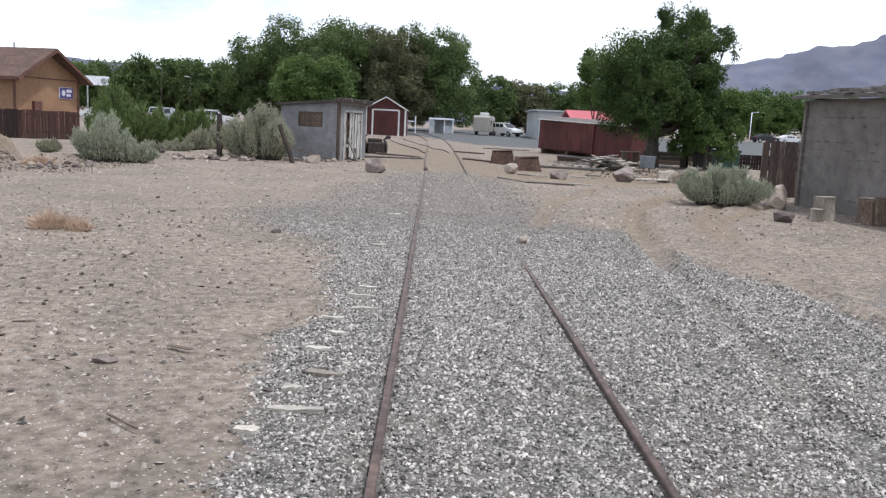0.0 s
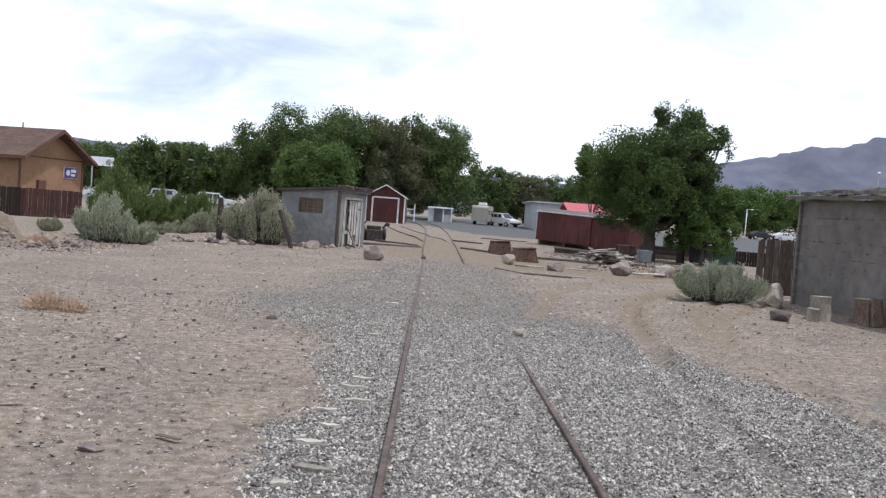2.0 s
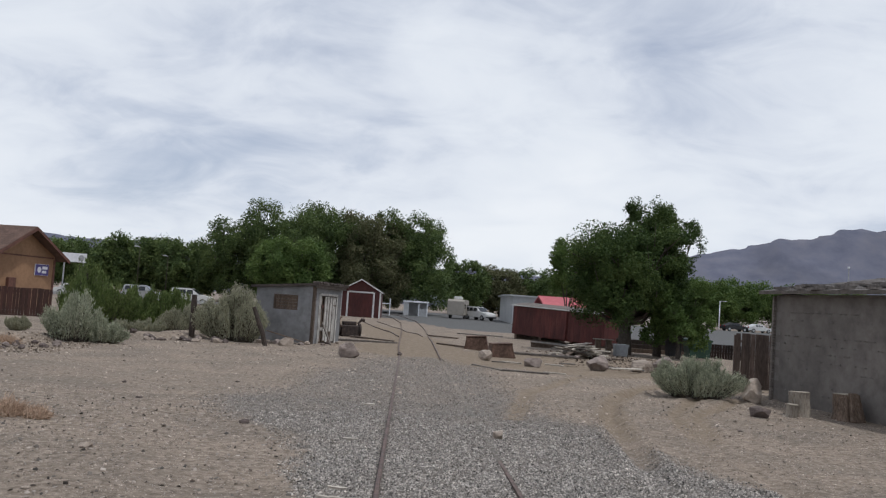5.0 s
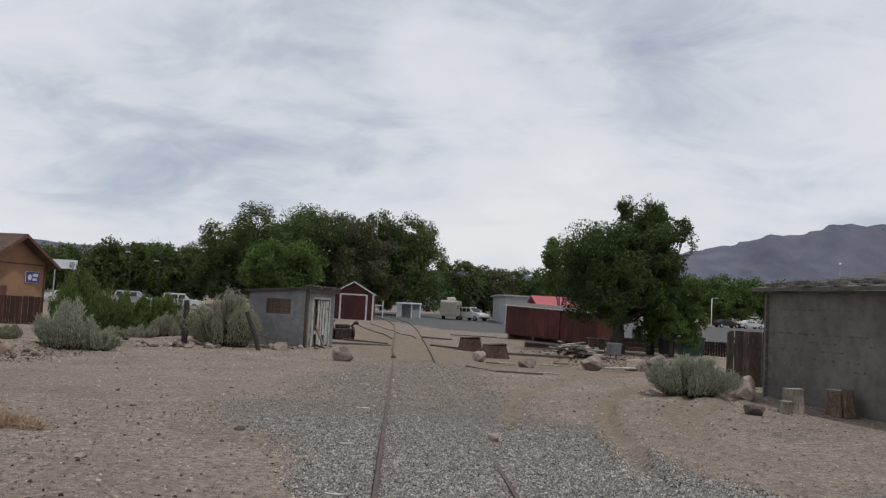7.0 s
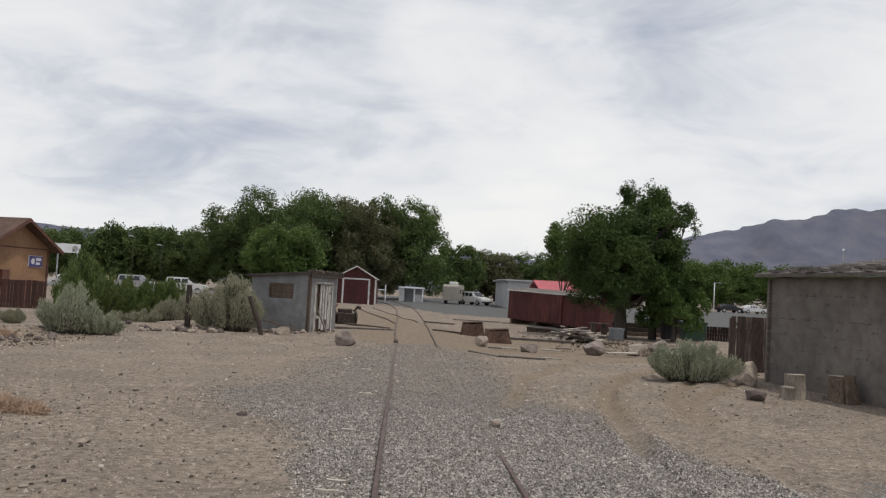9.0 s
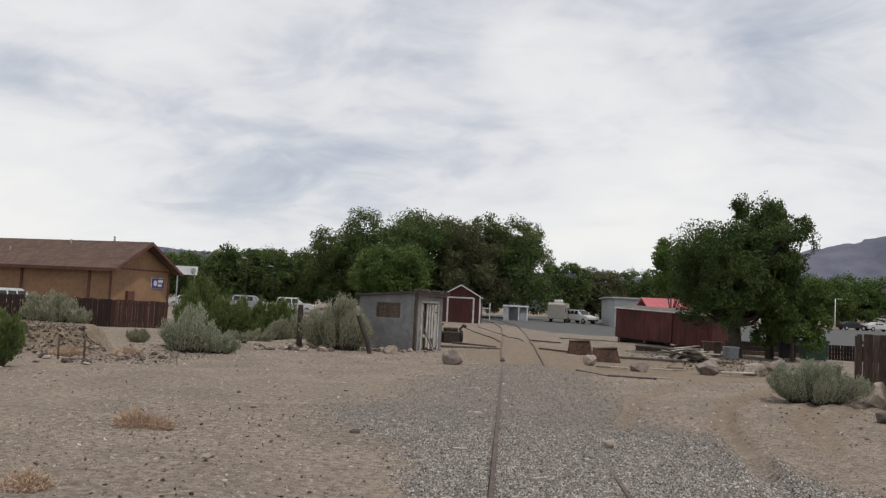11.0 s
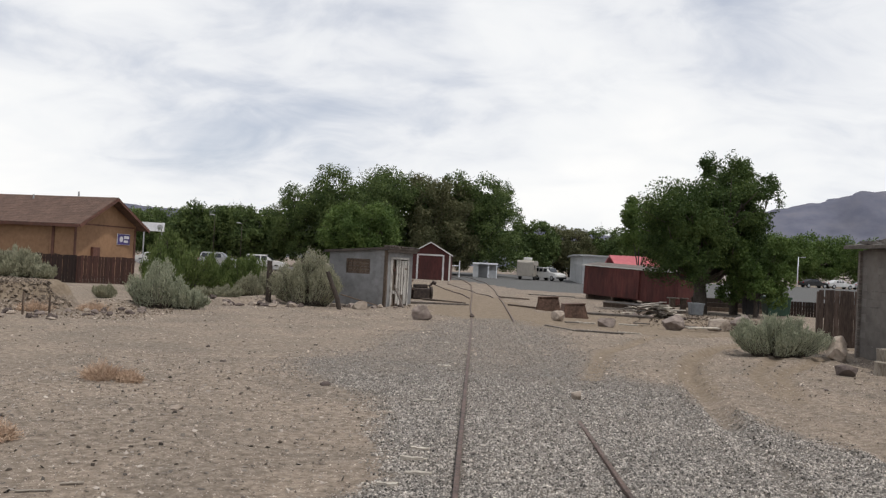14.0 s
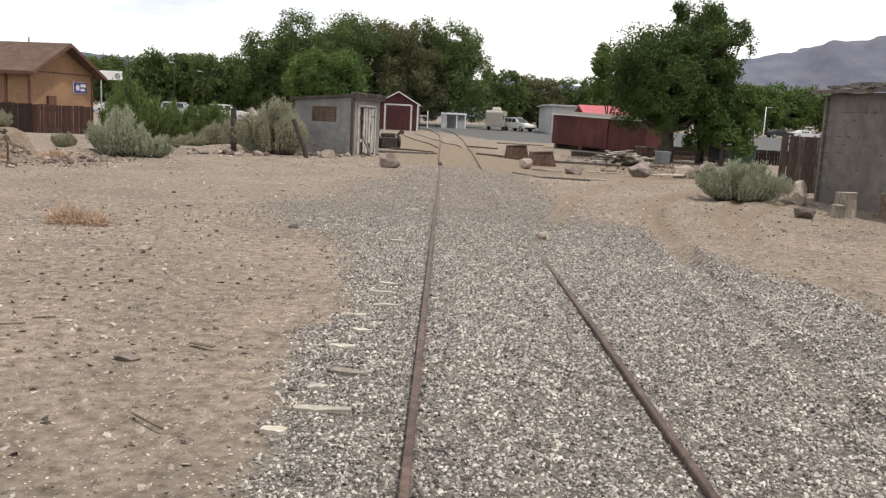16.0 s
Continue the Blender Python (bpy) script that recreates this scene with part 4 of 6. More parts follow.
    ln = 0.66 * leaf * r.uniform(0.7, 1.6, (len(c), 1))
    v = np.stack([c, c + d * ln * 0.55 + s * ln * 0.20, c + d * ln * 1.3, c + d * ln * 0.55 - s * ln * 0.20], 1)
    f = np.array([[0, 1, 2, 3]])[None] + 4 * np.arange(len(c))[:, None, None]
    part("foliage", mesh_of("foliage", v.reshape(-1, 3), f.reshape(-1, 4), M[mat]), M[mat], ob)
    return ob


sagebrush(7.62, 21.7, 2.75, 1.14, 3, "sage", "dense grey-green sagebrush beside the block building", 520, 46, 0.06, depth=1.7)
sagebrush(-6.75, 33.3, 2.9, 2.15, 4, "sage_dry", "tall dusty sagebrush beside the grey shed", 620, 46, 0.085, depth=2.2)
sagebrush(-10.75, 27.6, 1.9, 1.6, 5, "sage", "tall grey-green sagebrush on the dirt bank", 420, 42, 0.075)
sagebrush(-9.9, 27.9, 1.5, 0.95, 6, "sage", "grey-green sagebrush on the dirt bank", 300, 38, 0.07)
sagebrush(-9.9, 32.6, 1.3, 0.55, 7, "sage_dry", "low dusty sagebrush on the dirt bank", 200, 36, 0.07)
sagebrush(-11.2, 33.5, 1.6, 0.65, 8, "sage_dry", "low dusty sagebrush behind the dirt bank", 200, 36, 0.07)
sagebrush(-9.6, 36.5, 2.2, 1.35, 9, "sage_dry", "dusty sagebrush behind an old post", 260, 36, 0.08)
sagebrush(-11.0, 40.0, 2.6, 1.4, 10, "sage_dry", "dusty sagebrush behind the dirt bank", 260, 36, 0.08)
sagebrush(-7.9, 34.5, 1.2, 1.2, 16, "sage_dry", "dusty sagebrush behind an old post", 180, 34, 0.08)
sagebrush(-15.6, 28.2, 1.5, 1.15, 11, "sage_dry", "grey sagebrush on top of the dirt bank", 260, 36, 0.085)
sagebrush(-16.6, 28.6, 1.6, 1.15, 12, "sage_dry", "grey sagebrush on top of the dirt bank", 260, 36, 0.085)
sagebrush(-14.75, 27.8, 0.9, 0.6, 17, "sage_dry", "low grey sagebrush on top of the dirt bank", 160, 34, 0.08)
sagebrush(-14.3, 31.5, 0.95, 0.55, 18, "sage_dry", "low grey sagebrush behind the dirt bank", 160, 34, 0.08)
sagebrush(-12.6, 19.4, 1.9, 1.75, 13, "scrub", "bright green leafy bush at the foot of the bank", 300, 44, 0.10, "green bushes", name="bush")
sagebrush(-13.2, 36.5, 3.4, 2.05, 14, "scrub", "green leafy bush behind the sagebrush", 380, 44, 0.13, "green bushes", name="bush")
sagebrush(-11.8, 38.0, 3.2, 2.0, 15, "scrub", "green leafy bush behind the sagebrush", 380, 44, 0.13, "green bushes", name="bush")
sagebrush(-10.5, 37.6, 3.0, 2.05, 20, "scrub", "green leafy bush behind the sagebrush", 320, 44, 0.13, "green bushes", name="bush")
sagebrush(-14.6, 38.5, 2.6, 3.0, 19, "scrub", "green leafy sapling in front of the fence", 300, 40, 0.14, "green bushes", name="bush")


def dry_brush(x, y, w, h, seed):
    """A dry straw-coloured tuft of thin bent stalks."""
    r = np.random.default_rng(seed)
    n = 900
    a, o = r.uniform(0, 2 * np.pi, n), r.random(n) ** 0.6
    root = np.stack([np.cos(a) * o * w * 0.25, np.sin(a) * o * w * 0.2, np.zeros(n)], -1) + r.normal(size=(n, 3)) * [0.05, 0.05, 0]
    tip = np.stack([np.cos(a) * o * w * 0.5, np.sin(a) * o * w * 0.4, h * r.uniform(0.3, 1.0, n) * (1.1 - o * 0.7)], -1) + r.normal(size=(n, 3)) * 0.04
    tip[:, 2] = np.maximum(tip[:, 2], 0.02)
    mid = (root + tip) / 2 + r.normal(size=(n, 3)) * 0.03 + [0, 0, 0.02]
    s = np.cross(tip - root, r.normal(size=(n, 3)))
    s *= 0.004 / (np.linalg.norm(s, axis=1)[:, None] + 1e-9)
    v = np.stack([root - s, root + s, mid + s, mid - s, tip + s * 0.4, tip - s * 0.4], 1)
    f = np.array([[0, 1, 2, 3], [3, 2, 4, 5]])[None] + 6 * np.arange(n)[:, None, None]
    me = mesh_of("dry_brush", v.reshape(-1, 3), f.reshape(-1, 4), M["straw"])
    ob = part("dry_brush", me, M["straw"], None, m=pose(x, y, ground_z(x, y)))
    tagged(ob, "dry straw-coloured brush tuft on bare dirt", "dry brush", "dry brush")


dry_brush(-5.55, 12.2, 0.72, 0.32, 1)
dry_brush(-5.10, 12.1, 0.40, 0.20, 2)
dry_brush(-4.7, 8.0, 0.5, 0.2, 3)
dry_brush(-13.0, 24.0, 1.3, 0.4, 4)
dry_brush(-11.6, 24.8, 1.1, 0.35, 5)

tree(12.1, 46.0, 7.25, 6.7, 31, "leaf_elm", "dark green leafy elm beside the boxcar", 105000, 0.075, 0.36, 0.22, 30, 0.0, holes=0.26, blade=True)
tree(14.1, 46.6, 9.0, 4.3, 36, "leaf_elm", "taller dark green elm beside the boxcar", 40000, 0.075, 0.2, 0.3, 18, 0.0, holes=0.13, blade=True)
tree(14.6, 44.5, 4.2, 3.6, 32, "leaf_light", "young light green tree under the elm", 13000, 0.095, 0.10, 0.16, 14)
tree(12.6, 66.0, 8.1, 3.4, 33, "leaf_light", "slim light green tree behind the boxcar", 6500, 0.13, 0.08, 0.42, 10)
for x, y, h, w, seed, mat, n, label in (
        (-17.4, 118, 14.5, 15.5, 71, "leaf_dark", 16000, "tall dark green cottonwood with a broad crown"),
        (-11.0, 122, 15.0, 14, 42, "leaf_dark", 13000, "tall dark green cottonwood with a broad crown"),
        (-5.2, 118, 13.9, 11, 43, "leaf_olive", 11000, "olive green cottonwood with a thin crown"),
        (-0.1, 121, 14.4, 12.5, 44, "leaf_dark", 14000, "tall dark green cottonwood with an open crown"),
        (-14.0, 98, 8.5, 8.6, 45, "leaf_light", 10000, "lower light green tree in front of cottonwoods"),
        (-25.6, 122, 12.0, 10, 46, "leaf_dark", 9000, "dark green cottonwood in the tree belt"),
        (-34.0, 126, 8.7, 11, 47, "leaf_dark", 8000, "dark green tree in the tree belt"),
        (-41.5, 128, 8.8, 11, 48, "leaf_dark", 8000, "dark green tree in the tree belt"),
        (-49.0, 130, 8.0, 12, 49, "leaf_dark", 7000, "dark green tree in the tree belt"),
        (-57.0, 134, 7.9, 12, 50, "leaf_dark", 6000, "dark green tree in the tree belt"),
        (-66.0, 138, 7.8, 13, 51, "leaf_dark", 6000, "dark green tree in the tree belt"),
        (9.5, 150, 9.8, 10, 52, "leaf_dark", 7000, "green tree across the road"),
        (17.0, 154, 9.2, 9, 53, "leaf_olive", 6000, "olive green tree across the road"),
        (24.5, 158, 9.6, 10, 54, "leaf_dark", 6000, "green tree across the road"),
        (32.0, 160, 9.4, 10, 55, "leaf_light", 6000, "light green tree across the road"),
        (40.0, 160, 10.5, 12, 56, "leaf_light", 6000, "light green tree across the road"),
        (50.0, 165, 10.5, 12, 57, "leaf_light", 6000, "light green tree across the car park"),
        (60.0, 165, 10.0, 12, 58, "leaf_light", 6000, "light green tree across the car park"),
        (70.0, 168, 10.5, 13, 59, "leaf_light", 6000, "light green tree across the car park"),
        (81.0, 168, 10.0, 13, 60, "leaf_light", 6000, "light green tree across the car park"),
        (92.0, 170, 10.0, 13, 61, "leaf_light", 6000, "light green tree across the car park"),
        (104.0, 172, 10.0, 14, 62, "leaf_light", 5000, "light green tree across the car park")):
    tree(x, y, h, w, seed, mat, label, int(n * 3.6), 0.17 if y < 123 else 0.23, 0.35, 0.07, 26, 0, 0.48, "trees of the belt", holes=0.42, blade=True)


# ---- the grey shed ----
def grey_shed():
    # local x runs along the window wall to the left, local y back along the door wall
    m = Matrix.Translation((-3.90, 34.95, ground_z(-3.9, 35))) @ pose(0, 0, 0, 0, 0, -19)
    ob = thing("shed", m, "small grey stucco shed with a peeling white door", "shed")
    w, d, hr, hl = 2.72, 2.75, 2.42, 2.22

    def wall_x(y0, y1, hole=None):
        z0 = -0.15
        if not hole:
            return prism([(-w, z0), (0, z0), (0, hr), (-w, hl)], y0, y1)
        a, b, c, e = hole
        top = lambda x: hr + (hr - hl) * x / w
        return joined(prism([(-w, z0), (a, z0), (a, top(a)), (-w, hl)], y0, y1), prism([(b, z0), (0, z0), (0, hr), (b, top(b))], y0, y1),
                      prism([(a, z0), (b, z0), (b, c), (a, c)], y0, y1), prism([(a, e), (b, e), (b, top(b)), (a, top(a))], y0, y1))
    part("wall", wall_x(0, 0.15, (-1.90, -0.76, 1.35, 1.98)), M["stucco"], ob)
    part("wall", wall_x(d - 0.15, d), M["stucco"], ob)
    part("wall", box((-w, 0.15, -0.15, -w + 0.15, d - 0.15, hl)), M["stucco"], ob)
    part("wall", box((-0.15, 0.15, -0.15, 0, 0.42, hr - 0.01), (-0.15, 2.30, -0.15, 0, d - 0.15, hr - 0.01), (-0.15, 0.42, 2.12, 0, 2.30, hr - 0.01)), M["stucco"], ob)
    win = part("window", box((-1.90, 0.02, 1.35, -1.84, 0.13, 1.98), (-0.82, 0.02, 1.35, -0.76, 0.13, 1.98), (-1.84, 0.02, 1.35, -0.82, 0.13, 1.41), (-1.84, 0.02, 1.92, -0.82, 0.13, 1.98)), M["old_wood"], ob, "dark boarded window opening")
    for k in range(4):
        part("board", box((-1.83, 0.06 + 0.005 * (k % 2), 1.415 + 0.127 * k, -0.83, 0.09 + 0.005 * (k % 2), 1.535 + 0.127 * k), bevel=0.004), M["old_wood"], win)
    roof = part("roof", prism([(-w - 0.2, hl - 0.02), (0.22, hr + 0.02), (0.22, hr + 0.12), (-w - 0.2, hl + 0.08)], -0.16, d + 0.2), M["tar_roof"], ob, "worn tar roof with ragged edge")
    part("fascia", box((0.10, -0.14, hr - 0.1, 0.14, d + 0.18, hr + 0.03), bevel=0.006), M["grey_board"], roof)
    # torn roofing along the high edge
    r = random.Random(5)
    for k in range(12):
        y = -0.1 + k * 0.25
        part("roofing_strip", box((-0.1, y, hr + 0.105, 0.2 + r.uniform(0.0, 0.1), y + 0.22, hr + 0.14 + r.uniform(0, 0.05)), bevel=0.01), M["tar_roof"], roof)
    # doorway: one leaf of boards with gaps, and an upright beside it
    part("door_frame", box((-0.02, 0.42, 0, 0.04, 0.54, 2.12), (-0.02, 2.18, 0, 0.04, 2.30, 2.12), (-0.02, 0.54, 2.02, 0.04, 2.18, 2.12), bevel=0.008), M["peeling"], ob)
    door = part("door", box((-0.06, 1.02, 0.05, -0.02, 2.18, 2.0), bevel=0.01), M["old_wood"], ob, "peeling white plank door")
    for k, (y0, y1, top, low) in enumerate(((1.05, 1.22, 1.99, 0.12), (1.30, 1.48, 2.0, 0.06), (1.58, 1.76, 1.98, 0.5), (1.84, 2.14, 1.99, 0.08))):
        part("board", box((-0.02, y0, low, 0.012, y1, top), bevel=0.006), M["peeling"], door)
    part("hinge", box((0.012, 1.9, 1.6, 0.02, 2.16, 1.65)), M["rust"], door)
    part("inner_panel", box((-0.12, 0.54, 0.02, -0.08, 1.02, 2.0)), M["old_wood"], ob)
    part("board", box((-0.04, 0.56, 0.1, 0.01, 0.68, 2.0), bevel=0.006), M["peeling"], ob)
    part("brace", box((-0.05, 0.78, 0.55, -0.01, 1.0, 0.68)), M["peeling"], ob)
    part("brace", box((-0.05, 0.78, 1.5, -0.01, 1.0, 1.62)), M["rust_red"], ob)
    part("corner_board", box((0.0, -0.03, -0.1, 0.03, 0.10, hr - 0.04), (-0.10, -0.03, -0.1, 0.0, 0.0, hr - 0.04), bevel=0.006), M["old_wood"], ob)
    return ob


grey_shed()


def post(x, y, h, r, mat, label, tilt=(0, 0), name="post"):
    bm = tube([(0, 0, -0.3), (tilt[0] * 0.3, tilt[1] * 0.3, h * 0.3), (tilt[0] * 0.7, tilt[1] * 0.7, h * 0.7), (*tilt, h)], [r * 1.05, r, r * 0.95, r * 0.88], 9)
    for v in bm.verts:
        v.co += Vector((1, 1, 0.3)) * r * 0.25 * noise.noise(v.co * 4)
    ob = part(name, bm, M[mat], None, m=pose(x, y, ground_z(x, y)))
    return tagged(ob, label, "post", "old posts")


post(-8.42, 33.3, 1.62, 0.12, "dark_wood", "dark weathered upright wooden post")
post(-5.20, 31.8, 1.42, 0.09, "dark_wood", "dark weathered post leaning over", (-0.62, 0.1))
post(-12.55, 22.6, 0.62, 0.03, "old_wood", "thin rusty stake on the dirt bank")
post(-11.9, 22.8, 0.55, 0.03, "old_wood", "thin rusty stake on the dirt bank")
plank("plank", (-5.6, 33.9, 0.5), (-4.15, 34.4, 0.1), 0.16, 0.05, "old_wood", "dark board leaning along the shed's foot", "boards by the shed")
plank("plank", (-5.9, 33.4, 0.1), (-4.4, 34.0, 0.06), 0.16, 0.05, "grey_board", "grey board lying by the shed's foot", "boards by the shed")
plank("plank", (-3.55, 35.2, 0.95), (-3.10, 35.0, 0.02), 0.10, 0.05, "grey_board", "grey board leaning on the door wall", "boards by the shed")
plank("plank", (-3.2, 39.5, 0.06), (1.0 - 1.4, 39.9, 0.05), 0.2, 0.12, "grey_board", "long grey timber lying on the dirt", "boards by the shed")
plank("plank", (-2.9, 44.0, 0.06), (-0.6, 41.6, 0.05), 0.14, 0.1, "old_wood", "dark timber lying on the dirt", "boards by the shed")


# rusty engine beside the shed
def old_engine():
    ob = thing("old_engine", pose(-3.05, 45.5, ground_z(-3.0, 45.5), 0, 0, 15), "rusty old engine standing on the dirt", "engine")
    part("block", box((-0.55, -0.3, 0.0, 0.45, 0.3, 0.62), bevel=0.05), M["dark_rust"], ob)
    part("cylinder_head", box((-0.45, -0.22, 0.62, 0.30, 0.22, 0.82), bevel=0.04), M["dark_rust"], ob)
    part("pipe", tube([(-0.5, -0.3, 0.5), (-0.8, -0.35, 0.75), (-0.55, -0.3, 1.05)], [0.04, 0.04, 0.04], 8), M["rust"], ob)
    part("pipe", tube([(-0.7, -0.2, 0.1), (-0.95, -0.3, 0.6), (-0.7, -0.1, 0.95)], [0.05, 0.05, 0.03], 8), M["dark_rust"], ob)
    part("crossbar", box((-0.95, -0.45, 0.0, -0.75, 0.4, 0.35), bevel=0.03), M["dark_wood"], ob)
    part("flywheel", tube([(-0.62, -0.1, 0.42), (-0.70, -0.1, 0.42)], [0.40, 0.40], 18), M["dark_wood"], ob)
    part("pipe", tube([(0.4, 0.0, 0.7), (0.62, 0.0, 0.95), (0.75, 0.1, 0.9)], [0.07, 0.08, 0.1], 8), M["dark_rust"], ob)
    part("flywheel", tube([(0.46, 0, 0.36), (0.56, 0, 0.36)], [0.36, 0.36], 18), M["dark_rust"], ob)


old_engine()


# ---- the red shed ----
def red_shed():
    x0, y0 = -5.22, 91.3
    ob = thing("garage", pose(x0, y0, ground_z(x0, y0) - 0.08), "dark red wooden shed with white trim and closed door", "shed")
    w, e, p, d = 2.12, 2.95, 4.15, 7.0
    part("wall", joined(prism([(-w, 0), (-1.42, 0), (-1.42, 2.78), (1.42, 2.78), (1.42, 0), (w, 0), (w, e), (0, p), (-w, e)], 0, 0.12)), M["dark_red"], ob)
    for s in (-1, 1):
        part("wall", box((s * w - 0.06, 0.12, 0, s * w + 0.06, d, e)), M["dark_red"], ob)
    part("wall", prism([(-w, 0), (w, 0), (w, e), (0, p), (-w, e)], d, d + 0.12), M["dark_red"], ob)
    for s in (-1, 1):
        part("roof", prism([(s * (w + 0.28), e - 0.16), (0, p + 0.02), (0, p + 0.12), (s * (w + 0.28), e - 0.06)], -0.3, d + 0.3), M["tar_roof"], ob)
        part("verge_board", prism([(s * (w + 0.30), e - 0.20), (0, p - 0.02), (0, p + 0.10), (s * (w + 0.30), e - 0.07)], -0.345, -0.302), M["trim"], ob, "white verge board")
        part("corner_trim", box((s * w - 0.09, -0.03, 0, s * w + 0.09, -0.003, e - 0.1)), M["trim"], ob, "white corner trim")
        part("door_trim", box((s * 1.42 - 0.09, -0.04, 0, s * 1.42 + 0.09, -0.003, 2.86)), M["trim"], ob, "white door trim")
    part("door_trim", box((-1.33, -0.04, 2.74, 1.33, -0.003, 2.90)), M["trim"], ob, "white door trim")
    door = part("door", box((-1.33, 0.03, 0.02, 1.33, 0.07, 2.74)), M["dark_red"], ob, "closed dark red panelled door")
    for i in range(4):
        part("panel", box((-1.30, 0.005, 0.05 + 0.68 * i, 1.30, 0.03, 0.70 + 0.68 * i), bevel=0.008), M["dark_red"], door)
    for i in range(12):
        x = -w + 0.18 + i * (2 * w - 0.36) / 11
        if abs(x) > 1.55:
            part("batten", box((x - 0.02, -0.02, 0.05, x + 0.02, 0.0, e - 0.1)), M["dark_red"], ob)
    return ob


red_shed()


# ---- the boxcar body ----
def boxcar():
    a, b = Vector((7.55, 60.0, 0.38)), Vector((12.45, 52.5, 0.12))
    length = (b - a).length
    yaw = math.degrees(math.atan2(b.y - a.y, b.x - a.x))
    pitch = math.degrees(math.asin((a.z - b.z) / length))
    ob = thing("boxcar", Matrix.Translation(a) @ pose(0, 0, 0, 0, pitch, yaw), "faded dark red wooden boxcar body on the ground", "boxcar")
    h, d = 2.06, 2.5
    part("core", box((0.03, 0.03, 0.05, length - 0.03, d - 0.03, h - 0.1)), M["boxcar_red"], ob)
    n = 46
    bw = length / n
    me = None
    for k in range(n):
        if me is None:
            q = part("board", box((0.004, -0.0, 0.0, bw - 0.004, 0.028, h - 0.06), bevel=0.004), M["boxcar_red"], ob)
            me = q.data
        else:
            q = part("board", me, M["boxcar_red"], ob)
        q.matrix_basis = pose(k * bw, 0, random.uniform(-0.03, 0.0))
    em = None
    for k in range(12):
        if em is None:
            q = part("end_board", box((0, 0.004, 0, 0.028, d / 12 - 0.004, h - 0.06), bevel=0.004), M["boxcar_red"], ob)
            em = q.data
        else:
            q = part("end_board", em, M["boxcar_red"], ob)
        q.matrix_basis = pose(0.0, k * d / 12, 0)
    door = part("sliding_door", box((3.3, -0.07, 0.05, 5.6, -0.03, h - 0.12), bevel=0.008), M["dark_red"], ob, "dark sliding boxcar door")
    for k in range(11):
        part("board", box((3.32 + k * 0.206, -0.085, 0.07, 3.515 + k * 0.206, -0.07, h - 0.14)), M["boxcar_red"], door)
    part("door_track", box((2.6, -0.10, h - 0.13, 7.6, -0.03, h - 0.07), bevel=0.008), M["rust"], ob)
    part("roof", prism([(-0.12, h - 0.06), (d / 2, h + 0.16), (d + 0.12, h - 0.06), (d + 0.12, h - 0.01), (d / 2, h + 0.21), (-0.12, h - 0.01)], -0.12, length + 0.12), M["grey_board"], ob, "weathered roof with pale edge",
         m=pose(0, 0, 0, 0, 0, 0) @ Matrix(((0, 1, 0, 0), (1, 0, 0, 0), (0, 0, 1, 0), (0, 0, 0, 1))))
    part("roof_edge", box((-0.14, -0.16, h - 0.07, length + 0.14, -0.122, h + 0.0)), M["trim"], ob, "pale metal roof edge")
    for x in (0.3, 2.9, 5.9, length - 0.3):
        part("skid", box((x - 0.12, 0.1, -0.55, x + 0.12, d - 0.1, 0.02), bevel=0.02), M["old_wood"], ob)
    return ob


boxcar()


